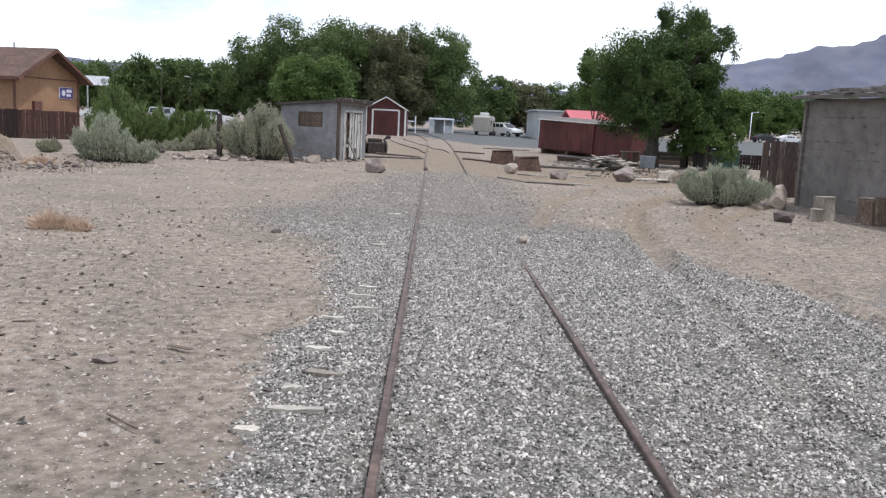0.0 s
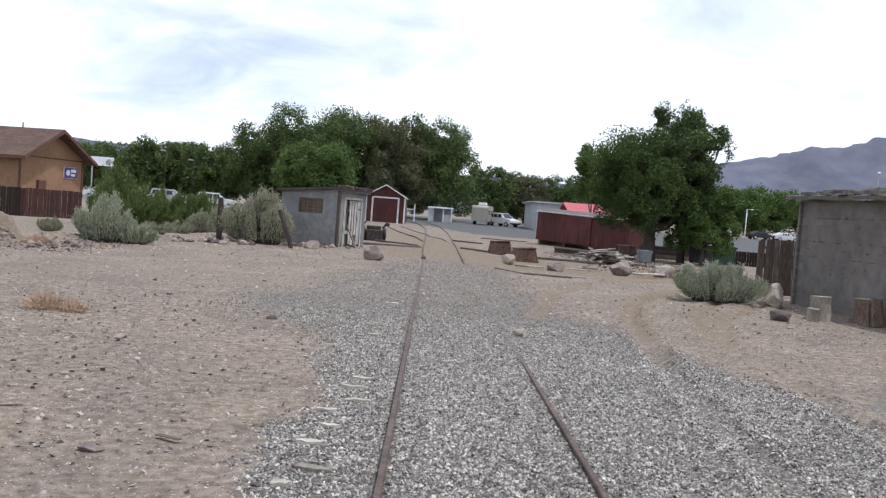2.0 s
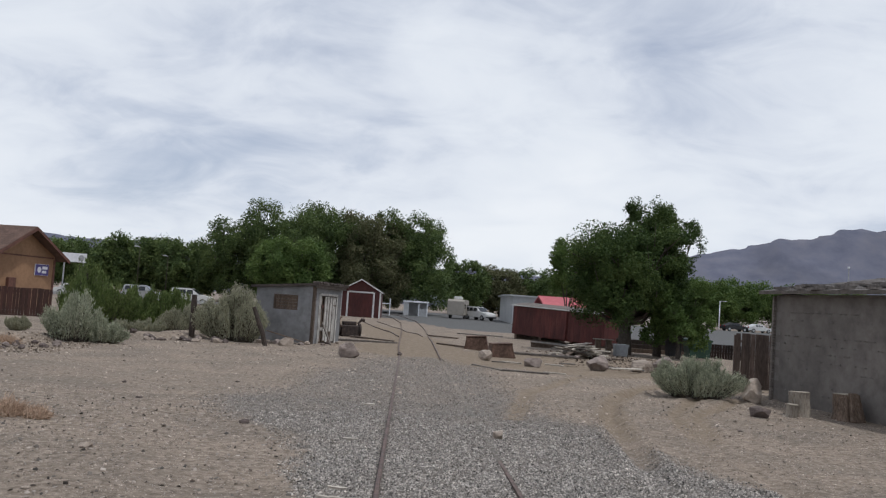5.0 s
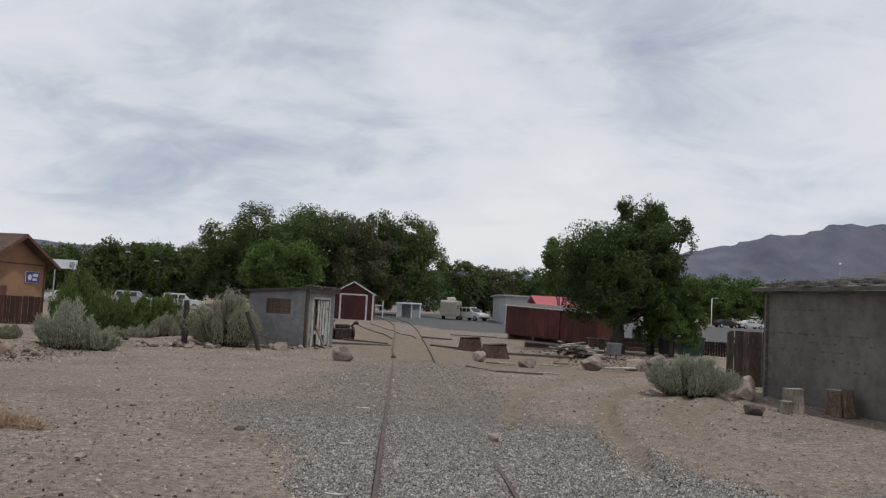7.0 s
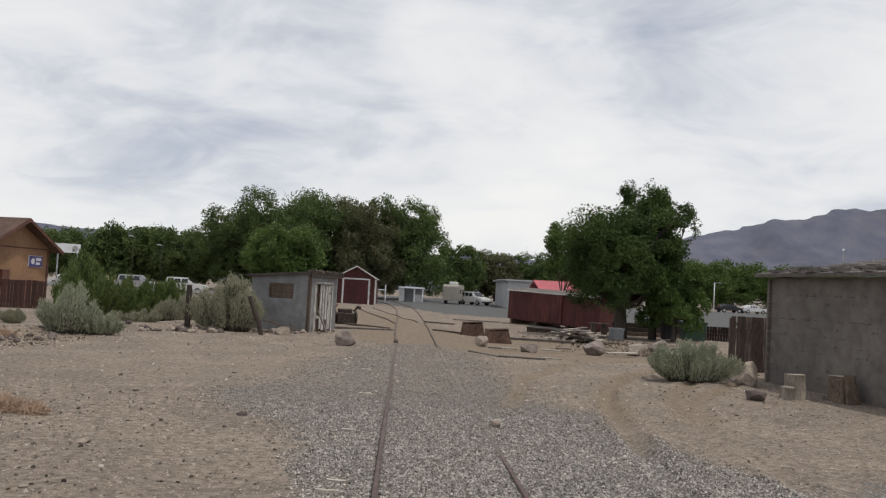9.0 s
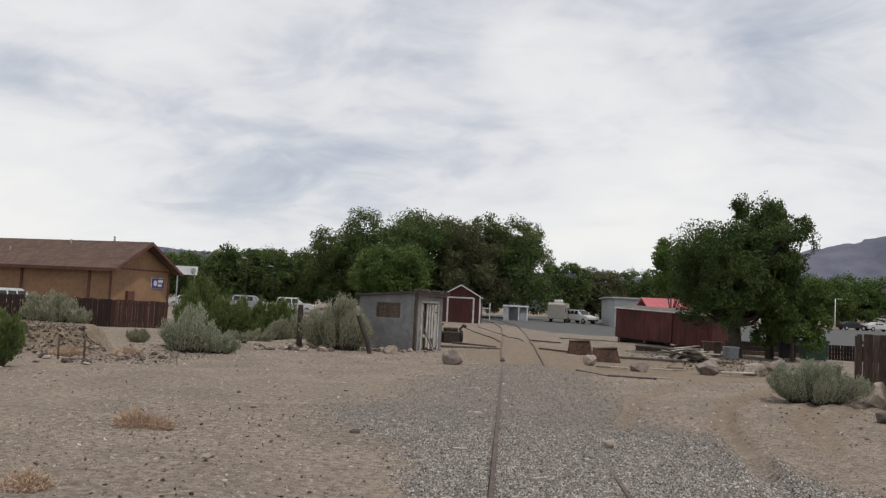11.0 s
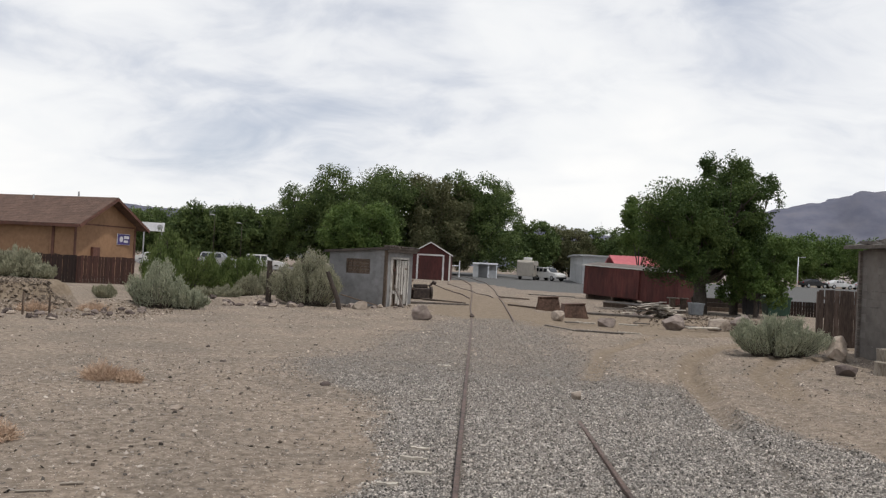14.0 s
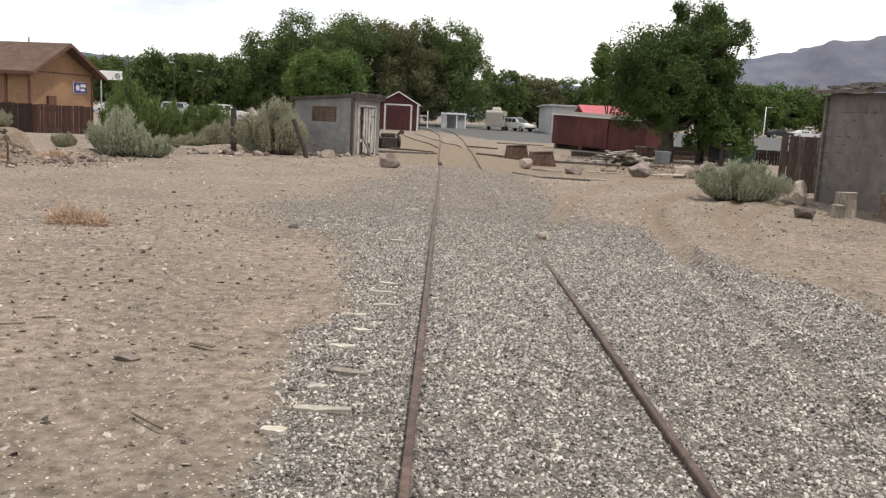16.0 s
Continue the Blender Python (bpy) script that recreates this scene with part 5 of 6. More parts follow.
# ---- the tan building and its fence ----
def tan_building():
    # gable end turned to the yard; ridge runs along local -x
    m = Matrix.Translation((-25.70, 52.0, ground_z(-25.2, 52) - 0.01)) @ pose(0, 0, 0, 0, 0, -12)
    ob = thing("building", m, "long tan building with brown gable roof", "building")
    L, D, e, p = 22.0, 6.3, 3.52, 5.2
    part("wall", box((-L, 0, 0, -0.15, 0.15, e - 0.02)), M["tan"], ob)
    part("wall", box((-L, D - 0.15, 0, -0.15, D, e - 0.02)), M["tan"], ob)
    gable = joined(prism([(0, 0), (D, 0), (D, e), (D / 2, p - 0.1), (0, e)], 0, 0.15))
    swap = Matrix(((0, -1, 0, 0), (1, 0, 0, 0), (0, 0, 1, 0), (0, 0, 0, 1)))
    part("gable_wall", gable, M["tan"], ob, m=swap)
    part("gable_wall", prism([(0, 0), (D, 0), (D, e), (D / 2, p - 0.1), (0, e)], L - 0.15, L), M["tan"], ob, m=swap)
    for s, y0, y1 in ((1, -0.55, D / 2), (-1, D + 0.55, D / 2)):
        k = (p - e) / (D / 2) * 0.55
        bm = prism([(y0, e - k), (y1, p), (y1, p + 0.14), (y0, e - k + 0.14)], -0.75, L + 0.6)
        rf = part("roof", bm, M["shingle"], ob, "brown shingle roof slope", m=swap)
        part("fascia", prism([(y0, e - k - 0.10), (y1, p - 0.1), (y1, p + 0.10), (y0, e - k + 0.10)], -0.80, -0.752), M["brown_trim"], ob, "dark brown fascia", m=swap)
        n = 16
        for c in range(n):
            a, b = c / n, (c + 1) / n
            yy0, yy1 = y0 + (y1 - y0) * a, y0 + (y1 - y0) * b
            z0, z1 = e - k + 0.14 + (p - e + k) * a, e - k + 0.14 + (p - e + k) * b
            part("shingle_course", prism([(yy0, z0 + 0.004), (yy1, z1 + 0.004), (yy1, z1 + 0.006), (yy0, z0 + 0.012)], -0.76, L + 0.6), M["shingle"], rf)
    part("gutter", box((-L - 0.5, -0.66, e - 0.36, 0.7, -0.56, e - 0.18)), M["brown_trim"], ob)
    part("band", box((0.002, 0.1, e - 0.15, 0.03, D - 0.1, e - 0.06)), M["brown_trim"], ob)
    for y in (0.03, D - 0.03):
        part("corner_trim", box((0.002, y - 0.1, 0, 0.035, y + 0.1, e - 0.2)), M["brown_trim"], ob)
    for x in (-1.6, -7.0, -11.2, -15.6):
        part("pilaster", box((x - 0.1, -0.05, 0, x + 0.1, -0.002, e - 0.05)), M["brown_trim"], ob)
    part("garage_door", box((-6.7, -0.03, 0, -1.9, -0.002, 2.7)), M["tan"], ob)
    part("meter_box", box((0.002, 1.6, 0.9, 0.22, 2.3, 1.95), bevel=0.02), M["brown_trim"], ob)
    sign = part("sign", box((0.003, 4.25, 2.2, 0.06, 5.65, 2.95), bevel=0.01), M["sign_white"], ob, "blue and white sign on the gable")
    part("panel", box((0.06, 4.27, 2.22, 0.07, 5.63, 2.93)), M["sign_blue"], sign)
    part("bar", box((0.07, 4.95, 2.62, 0.075, 5.5, 2.82)), M["sign_white"], sign)
    part("bar", box((0.07, 4.95, 2.36, 0.075, 5.4, 2.52)), M["sign_white"], sign)
    part("disc", tube([(0.07, 4.66, 2.58), (0.076, 4.66, 2.58)], [0.20, 0.20], 14), M["sign_white"], sign)
    for x, y in ((-5.5, 2.6), (-9.5, 1.4), (-2.4, 3.2)):
        z = e + (p - e) * y / (D / 2)
        part("vent_pipe", tube([(x, y, z), (x, y, z + 0.45)], [0.06, 0.06], 8), M["steel"], ob)
    return ob


tan_building()


FENCE_L = 1.50


def board_fence(a, b, h, mat, label, name="fence", gap=0.012, bw=0.14, jag=0.05, posts=2.4, rails=True, over=-0.06):
    a, b = Vector((*a, ground_z(*a))), Vector((*b, ground_z(*b)))
    length = (b - a).length
    yaw = math.degrees(math.atan2(b.y - a.y, b.x - a.x))
    ob = thing(name, Matrix.Translation(a) @ pose(0, 0, 0, 0, 0, yaw), label, "fence")
    me = box((0, 0, -0.1, bw, 0.022, h), bevel=0.004)
    first = None
    n = int(length / (bw + gap))
    dz = (b.z - a.z) / n
    for k in range(n):
        if first is None:
            q = part("board", me, M[mat], ob)
            first = q.data
        else:
            q = part("board", first, M[mat], ob)
        q.matrix_basis = pose(k * (bw + gap), random.uniform(-0.006, 0.006), k * dz + random.uniform(-jag, 0), 0, random.uniform(-0.8, 0.8), 0)
    if rails:
        for z in (0.3, h - 0.3):
            part("rail", box((0, 0.03, z, length, 0.10, z + 0.09)), M[mat], ob)
    for k in range(int(length / posts) + 1):
        part("post", box((k * posts - 0.05, 0.035, -0.2, k * posts + 0.05, 0.14, h + over), bevel=0.01), M[mat], ob)
    return ob


board_fence((-34.5, 42.0), (-20.95, 43.0), FENCE_L, "fence", "dark brown weathered board fence", jag=0.06, gap=0.008)
board_fence((-20.98, 42.96), (-18.85, 45.2), FENCE_L - 0.02, "fence_red", "red-brown board fence in front of tan building")


# ---- the block building ----
def block_building():
    # local y runs along the wall away from the viewer, local x into the building
    a, b = Vector((11.42, 13.9, 0)), Vector((9.92, 22.3, 0))
    yaw = math.degrees(math.atan2(b.y - a.y, b.x - a.x)) - 90
    L = (b - a).length
    ob = thing("block_building", Matrix.Translation((a.x, a.y, ground_z(10.5, 19) - 0.05)) @ pose(0, 0, 0, 0, 0, yaw), "grey concrete block building with a low roof", "building")
    h, D = 2.92, 6.0
    part("wall_core", box((0.03, 0.03, -0.2, 0.2, L - 0.03, h)), M["mortar"], ob)
    part("wall", box((0.2, L - 0.2, -0.2, D, L, h + 0.05)), M["block"], ob)
    part("wall", box((0.2, 0, -0.2, D, 0.2, h + 0.05)), M["block"], ob)
    part("wall", box((D, 0, -0.2, D + 0.2, L, h + 0.9)), M["block"], ob)
    roof = part("roof", prism([(-0.28, h + 0.02), (D + 0.4, h + 1.10), (D + 0.4, h + 1.18), (-0.28, h + 0.08)], -0.3, L + 0.3), M["roof_gravel"], ob, "weathered grey shingle roof")
    part("fascia", box((-0.31, -0.3, h + 0.0, -0.282, L + 0.3, h + 0.09)), M["grey_board"], roof)
    for k in range(14):
        x0 = -0.28 + k * 0.46
        z0 = h + 0.08 + (x0 + 0.28) * 0.1647
        part("shingle_course", prism([(x0, z0 + 0.002), (x0 + 0.47, z0 + 0.079), (x0 + 0.47, z0 + 0.083), (x0, z0 + 0.018)], -0.31, L + 0.31), M["roof_gravel"], roof)
    for k in range(70):
        y = random.uniform(0, L)
        x0 = random.uniform(-0.3, 1.6)
        part("shingle", box((x0 - 0.1, y, h + 0.10 + 0.165 * (x0 + 0.3), x0 + 0.15, y + random.uniform(0.15, 0.35), h + 0.135 + 0.165 * (x0 + 0.3) + random.uniform(0, 0.03))), M["roof_gravel"], roof)
    part("corner_post", box((-0.05, L - 0.02, -0.1, 0.06, L + 0.06, h - 0.04), bevel=0.008), M["grey_board"], ob)
    part("vent_pipe", tube([(1.3, L - 1.2, h + 0.35), (1.3, L - 1.2, h + 0.78)], [0.014, 0.014], 8), M["steel"], ob)
    part("vent_cap", tube([(1.3, L - 1.2, h + 0.78), (1.3, L - 1.2, h + 0.81), (1.3, L - 1.2, h + 0.83)], [0.03, 0.035, 0.012], 10), M["sign_white"], ob)
    return ob, L, h


BLOCKS = block_building()
board_fence((10.38, 26.0), (12.4, 25.7), 1.74, "fence_grey", "grey-brown board fence behind the block building", jag=0.04, gap=0.004)


def stump(x, y, r, h, seed, label, mat="log"):
    rr = random.Random(seed)
    ob = thing("log_stump", pose(x, y, ground_z(x, y) - 0.02, rr.uniform(-3, 3), rr.uniform(-3, 3), rr.uniform(0, 90)), label, "log", "cut logs by the wall")
    bm = tube([(0, 0, 0), (0.01, 0, h * 0.35), (0, 0.01, h * 0.7), (0, 0, h)], [r * 1.1, r, r * 0.98, r], 20)
    for v in bm.verts:
        k = 1 + 0.22 * noise.noise(Vector((v.co.x * 7, v.co.y * 7, v.co.z * 1.2 + seed)))
        v.co.x, v.co.y = v.co.x * k, v.co.y * k
    part("bark", bm, M[mat], ob, smooth=False)
    part("sawn_end", tube([(0, 0, h + 0.001), (0, 0, h + 0.012)], [r * 0.97, r * 0.94], 20), M["log_end"], ob, "pale sawn end")
    return ob


stump(9.05, 18.85, 0.23, 0.56, 1, "pale cut log standing on end by the wall")
stump(8.72, 18.55, 0.13, 0.30, 2, "short pale log end beside a taller log")
thick = stump(10.05, 18.75, 0.27, 0.60, 3, "thick brown split log standing against the block wall", "split_log")
for k, (a, w, hh, out) in enumerate(((200, 0.22, 0.55, 0.24), (250, 0.26, 0.64, 0.25), (300, 0.20, 0.50, 0.27), (340, 0.28, 0.60, 0.26), (20, 0.24, 0.42, 0.30))):
    bm = box((-w / 2, -0.05, 0, w / 2, 0.06, hh), bevel=0.02)
    for v in bm.verts:
        v.co.x *= 1.12 - 0.3 * v.co.z / hh
        v.co.y += 0.03 * noise.noise(v.co * 6 + Vector((k, 0, 0))) - 0.10 * (1 - v.co.z / hh) ** 2
    part("split_slab", bm, M["split_log"], thick, m=pose(out * math.cos(radians(a)), out * math.sin(radians(a)), 0, 0, 0, a + 90))


# ---- scrap beside the track ----
def rusty_trough(x, y, w, h, turn, label):
    """An open rusted steel hopper on its side: bent sheet with thickness."""
    ob = thing("scrap_hopper", pose(x, y, ground_z(x, y), 0, 0, turn), label, "scrap metal", "rusty hoppers")
    part("back_plate", prism([(-w / 2, 0), (w / 2, 0), (w / 2 - 0.18, h * 0.95), (-w / 2 + 0.1, h * 0.9)], 0.75, 0.79), M["rust"], ob)
    part("top_plate", prism([(-w / 2 + 0.06, h - 0.10), (w / 2 - 0.16, h - 0.04), (w / 2 - 0.17, h), (-w / 2 + 0.05, h - 0.06)], 0.0, 0.78), M["rust"], ob)
    part("side_plate", prism([(-w / 2 - 0.02, 0), (-w / 2 + 0.02, 0), (-w / 2 + 0.11, h - 0.08), (-w / 2 + 0.07, h - 0.08)], 0.0, 0.76), M["rust"], ob)
    part("side_plate", prism([(w / 2 - 0.05, 0), (w / 2, 0), (w / 2 - 0.16, h - 0.04), (w / 2 - 0.21, h - 0.04)], 0.0, 0.76), M["rust"], ob)
    part("front_lip", prism([(-w / 2, 0), (w / 2, 0), (w / 2 - 0.15, h * 0.86), (-w / 2 + 0.09, h * 0.80)], -0.02, 0.015), M["rust"], ob)
    part("rim", box((w / 2 - 0.06, -0.05, 0, w / 2, 0.82, 0.08)), M["rust"], ob)
    part("rim", box((w / 2 - 0.22, -0.05, h - 0.06, w / 2 - 0.14, 0.82, h)), M["rust"], ob)
    return ob


rusty_trough(3.35, 39.5, 1.15, 0.70, -8, "rusty steel hopper lying on sandy ground")
rusty_trough(4.05, 34.6, 1.05, 0.62, 6, "rusty steel hopper on its side behind a boulder")
plank("plank", (2.5, 40.3, 0.70), (4.7, 41.2, 0.66), 0.35, 0.05, "grey_board", "grey board lying over the rusty hopper", "scrap boards")
plank("plank", (1.6, 42.5, 0.06), (3.6, 40.0, 0.05), 0.16, 0.08, "old_wood", "dark timber lying on sandy ground", "scrap boards")
plank("plank", (1.4, 53.0, 0.06), (3.2, 51.6, 0.05), 0.16, 0.08, "old_wood", "dark timber lying on sandy ground", "scrap boards")
plank("plank", (2.3, 28.4, 0.05), (3.1, 26.6, 0.04), 0.08, 0.06, "grey_board", "crooked grey branch lying on the dirt", "scrap boards")
plank("plank", (3.1, 26.6, 0.05), (4.6, 26.5, 0.04), 0.07, 0.06, "grey_board", "crooked grey branch lying on the dirt", "scrap boards")
plank("plank", (4.5, 27.0, 0.05), (5.2, 26.8, 0.04), 0.09, 0.05, "splinter", "bleached board end lying on the dirt", "scrap boards")
plank("plank", (4.6, 38.0, 0.06), (7.6, 37.3, 0.06), 0.20, 0.10, "grey_board", "long grey timber lying on sandy ground", "scrap boards")
plank("plank", (3.6, 30.9, 0.06), (4.3, 30.7, 0.05), 0.16, 0.05, "splinter", "short weathered board end lying on sandy ground", "scrap boards")
plank("plank", (3.2, 30.6, 0.06), (3.7, 30.8, 0.05), 0.16, 0.05, "grey_board", "short weathered board end lying on sandy ground", "scrap boards")
plank("plank", (5.2, 31.0, 0.06), (5.9, 30.9, 0.05), 0.16, 0.05, "splinter", "short weathered board end lying on sandy ground", "scrap boards")
plank("plank", (6.0, 32.2, 0.06), (6.6, 32.4, 0.05), 0.16, 0.05, "grey_board", "short weathered board end lying on sandy ground", "scrap boards")
plank("plank", (8.2, 31.4, 0.06), (9.0, 31.2, 0.05), 0.16, 0.05, "grey_board", "short weathered board end lying on sandy ground", "scrap boards")
plank("plank", (7.8, 32.0, 0.06), (8.3, 31.8, 0.05), 0.16, 0.05, "dark_wood", "short weathered board end lying on sandy ground", "scrap boards")
plank("plank", (10.4, 31.6, 0.06), (11.1, 31.9, 0.05), 0.16, 0.05, "splinter", "short weathered board end lying on sandy ground", "scrap boards")
plank("plank", (7.5, 30.4, 0.10), (8.7, 30.6, 0.12), 0.25, 0.06, "splinter", "pale board lying between boulders", "scrap boards")


def lumber_pile():
    r = random.Random(9)
    for k in range(58):
        x, y = 8.15 + r.gauss(0, 0.62), 38.6 + r.uniform(-0.8, 0.8)
        a = r.uniform(-0.9, 0.9)
        ln = r.uniform(0.35, 1.15)
        top = 0.5 * max(0.0, 1 - (abs(x - 8.15) / 1.5) ** 2)
        z = 0.04 + top * r.random()
        plank("board", (x - ln / 2 * math.cos(a), y - ln / 2 * math.sin(a), z), (x + ln / 2 * math.cos(a), y + ln / 2 * math.sin(a), max(0.04, z + r.uniform(-0.22, 0.22))), r.uniform(0.14, 0.45), r.uniform(0.025, 0.06),
              r.choice(("grey_board", "splinter", "old_wood", "splinter", "splinter")), "weathered scrap board in a loose heap", "heap of scrap boards")
    for k in range(9):
        boulder("rubble", 8.1 + r.gauss(0, 0.9), 38.0 + r.uniform(-0.6, 0.4), r.uniform(0.2, 0.4), r.uniform(0.2, 0.35), r.uniform(0.15, 0.3), r.choice(("boulder", "pale_rock", "dark_rock")), "lump of rubble beside the board heap", 120 + k, 20 * k, group="rubble")


lumber_pile()
# flat trailer bed in front of the boxcar
def flat_bed():
    ob = thing("flat_bed", pose(9.2, 48.6, ground_z(9, 49) - 0.16, 0, 2.0, -20), "dark low flat bed of old timbers", "flat bed")
    part("deck", box((-1.8, -0.8, 0.30, 1.8, 0.8, 0.36)), M["old_wood"], ob)
    for k in range(8):
        part("plank", box((-1.85, -0.8 + k * 0.2, 0.36, 1.85, -0.62 + k * 0.2, 0.40), bevel=0.006), M["grey_board"], ob)
    for y in (-0.7, 0.62):
        part("beam", box((-1.8, y, 0.0, 1.8, y + 0.1, 0.30)), M["old_wood"], ob)


flat_bed()


def small_table():
    ob = thing("work_table", pose(11.05, 46.6, ground_z(11, 46.6), 0, 0, -5), "small brown wooden table under the tree", "table")
    part("tabletop", box((-0.55, -0.35, 0.74, 0.55, 0.35, 0.79), bevel=0.01), M["log"], ob)
    for x in (-0.3, 0.3):
        part("leg", box((x - 0.14, -0.25, 0, x + 0.14, 0.25, 0.74)), M["old_wood"], ob)


small_table()


def bin_box(x, y, w, d, h, mat, label, name="bin", lid=True, turn=0):
    ob = thing(name, pose(x, y, ground_z(x, y), 0, 0, turn), label, "bin")
    bm = box((-w / 2, -d / 2, 0.06, w / 2, d / 2, h), bevel=0.03)
    for v in bm.verts:
        k = 0.86 + 0.14 * v.co.z / h
        v.co.x, v.co.y = v.co.x * k, v.co.y * k
    part("body", bm, M[mat], ob)
    for y0 in (-d / 2 - 0.02, d / 2):
        part("rim", box((-w / 2 - 0.02, y0, h - 0.08, w / 2 + 0.02, y0 + 0.02, h)), M[mat], ob)
    if lid:
        part("lid", prism([(-w / 2 - 0.03, h), (w / 2 + 0.03, h), (w / 2 + 0.03, h + 0.03), (0, h + 0.12), (-w / 2 - 0.03, h + 0.03)], -d / 2 - 0.03, d / 2 + 0.03), M[mat], ob)
    for sx in (-1, 1):
        part("wheel", tube([(sx * w * 0.36, -d * 0.36, 0.05), (sx * w * 0.36 + 0.04, -d * 0.36, 0.05)], [0.06, 0.06], 10), M["black"], ob)
    return ob


bin_box(10.75, 41.6, 0.66, 0.6, 0.66, "grey_bin", "grey plastic tub on the ground by the tree", lid=False)
bin_box(16.35, 46.5, 1.3, 1.1, 1.05, "green_bin", "dark green steel dumpster with closed lid", "dumpster")
bin_box(14.9, 46.2, 0.8, 0.75, 1.3, "black", "black wheeled refuse bin")
board_fence((17.0, 49.5), (21.5, 47.0), 0.85, "fence", "low dark board wall beside the dumpster", jag=0.02, posts=3)


def timber_stack():
    ob = thing("timber_stack", pose(15.2, 50.4, ground_z(15.2, 50.4), 0, 0, -8), "dark stack of old timbers in the trees' shade", "timber stack")
    r = random.Random(21)
    for row in range(3):
        for k in range(4 - row):
            y = -0.6 + k * 0.36 + row * 0.16
            a = r.uniform(0, 0.5)
            part("timber", box((-2.4 + a, y, 0.26 * row, 2.2 + a * r.uniform(-1, 1), y + 0.32, 0.26 * row + 0.25), bevel=0.015), M[r.choice(("dark_wood", "dark_wood", "old_wood"))], ob)


timber_stack()


# ---- vehicles ----
def car(x, y, turn, mat, label, kind="suv"):
    """A parked car: body with wheel arches, glasshouse, windows, lamps and wheels. Local x runs to its front."""
    ob = thing("car", pose(x, y, ground_z(x, y), 0, 0, turn), label, "car", "parked vehicles")
    if kind == "suv":
        L, W, low = 4.7, 1.85, [(-2.35, 0.38), (-2.32, 0.95), (-2.2, 1.10), (1.0, 1.12), (2.15, 0.98), (2.35, 0.75), (2.35, 0.38)]
        top = [(-2.22, 1.10), (-2.02, 1.70), (-1.8, 1.78), (0.15, 1.76), (0.95, 1.12)]
    elif kind == "van":
        L, W, low = 5.6, 2.0, [(-2.8, 0.42), (-2.8, 1.25), (1.6, 1.25), (2.7, 1.08), (2.8, 0.8), (2.8, 0.42)]
        top = [(-2.78, 1.25), (-2.7, 2.25), (-2.5, 2.35), (0.9, 2.33), (1.6, 1.25)]
    else:
        L, W, low = 4.6, 1.8, [(-2.3, 0.34), (-2.3, 0.88), (-1.5, 0.98), (1.0, 0.95), (2.1, 0.82), (2.3, 0.62), (2.3, 0.34)]
        top = [(-1.75, 0.96), (-1.0, 1.40), (-0.7, 1.45), (0.2, 1.44), (1.05, 0.94)]
    bm = prism(low, -W / 2, W / 2)
    bmesh.ops.bevel(bm, geom=bm.edges[:], offset=0.07, segments=2, affect="EDGES")
    body = part("body", bm, M[mat], ob, smooth=False)
    bm = prism(top, -W / 2 + 0.08, W / 2 - 0.08)
    for v in bm.verts:
        if v.co.z > top[0][1] + 0.2:
            v.co.y *= 0.86
    bmesh.ops.bevel(bm, geom=bm.edges[:], offset=0.05, segments=2, affect="EDGES")
    part("cabin", bm, M[mat], ob)
    z0, z1 = top[0][1] + 0.06, top[2][1] - 0.16
    xs = np.linspace(top[1][0] + 0.05, top[3][0] + 0.25, 4)
    for s in (-1, 1):
        for xa, xb in zip(xs, xs[1:]):
            q = prism([(xa + 0.05, z0), (xb - 0.04, z0), (xb - 0.10, z1), (xa + 0.07, z1)], -0.012, 0.012)
            for v in q.verts:
                k = (v.co.z - z0) / (z1 - z0)
                v.co.y += s * ((W / 2 - 0.075) * (1 - 0.12 * k))
            part("side_window", q, M["glass"], ob)
        for xx in (-L * 0.31, L * 0.31):
            wheel = part("wheel", tube([(xx, s * (W / 2 - 0.2), 0.34), (xx, s * (W / 2 + 0.01), 0.34)], [0.34, 0.34], 18), M["tyre"], ob)
            part("rim", tube([(xx, s * (W / 2 + 0.011), 0.34), (xx, s * (W / 2 + 0.03), 0.34)], [0.21, 0.19], 14), M["steel"], wheel)
        part("headlight", box((L / 2 - 0.06, s * W * 0.36 - 0.16, 0.68, L / 2 + 0.012, s * W * 0.36 + 0.16, 0.82), bevel=0.02), M["headlight"], ob)
        part("tail_light", box((-L / 2 - 0.012, s * W * 0.40 - 0.1, 0.75, -L / 2 + 0.06, s * W * 0.40 + 0.1, 1.0), bevel=0.02), M["taillight"], ob)
    part("bumper", box((L / 2 - 0.1, -W / 2 + 0.05, 0.36, L / 2 + 0.07, W / 2 - 0.05, 0.55), bevel=0.03), M["black"], ob)
    wx0, wx1 = top[3], top[4]
    ws = prism([(wx0[0] + 0.06, wx0[1] - 0.06), (wx1[0] - 0.03, wx1[1] + 0.06), (wx1[0] + 0.0, wx1[1] + 0.08), (wx0[0] + 0.09, wx0[1] - 0.04)], -W / 2 + 0.28, W / 2 - 0.28)
    part("windscreen", ws, M["glass"], ob)
    return ob


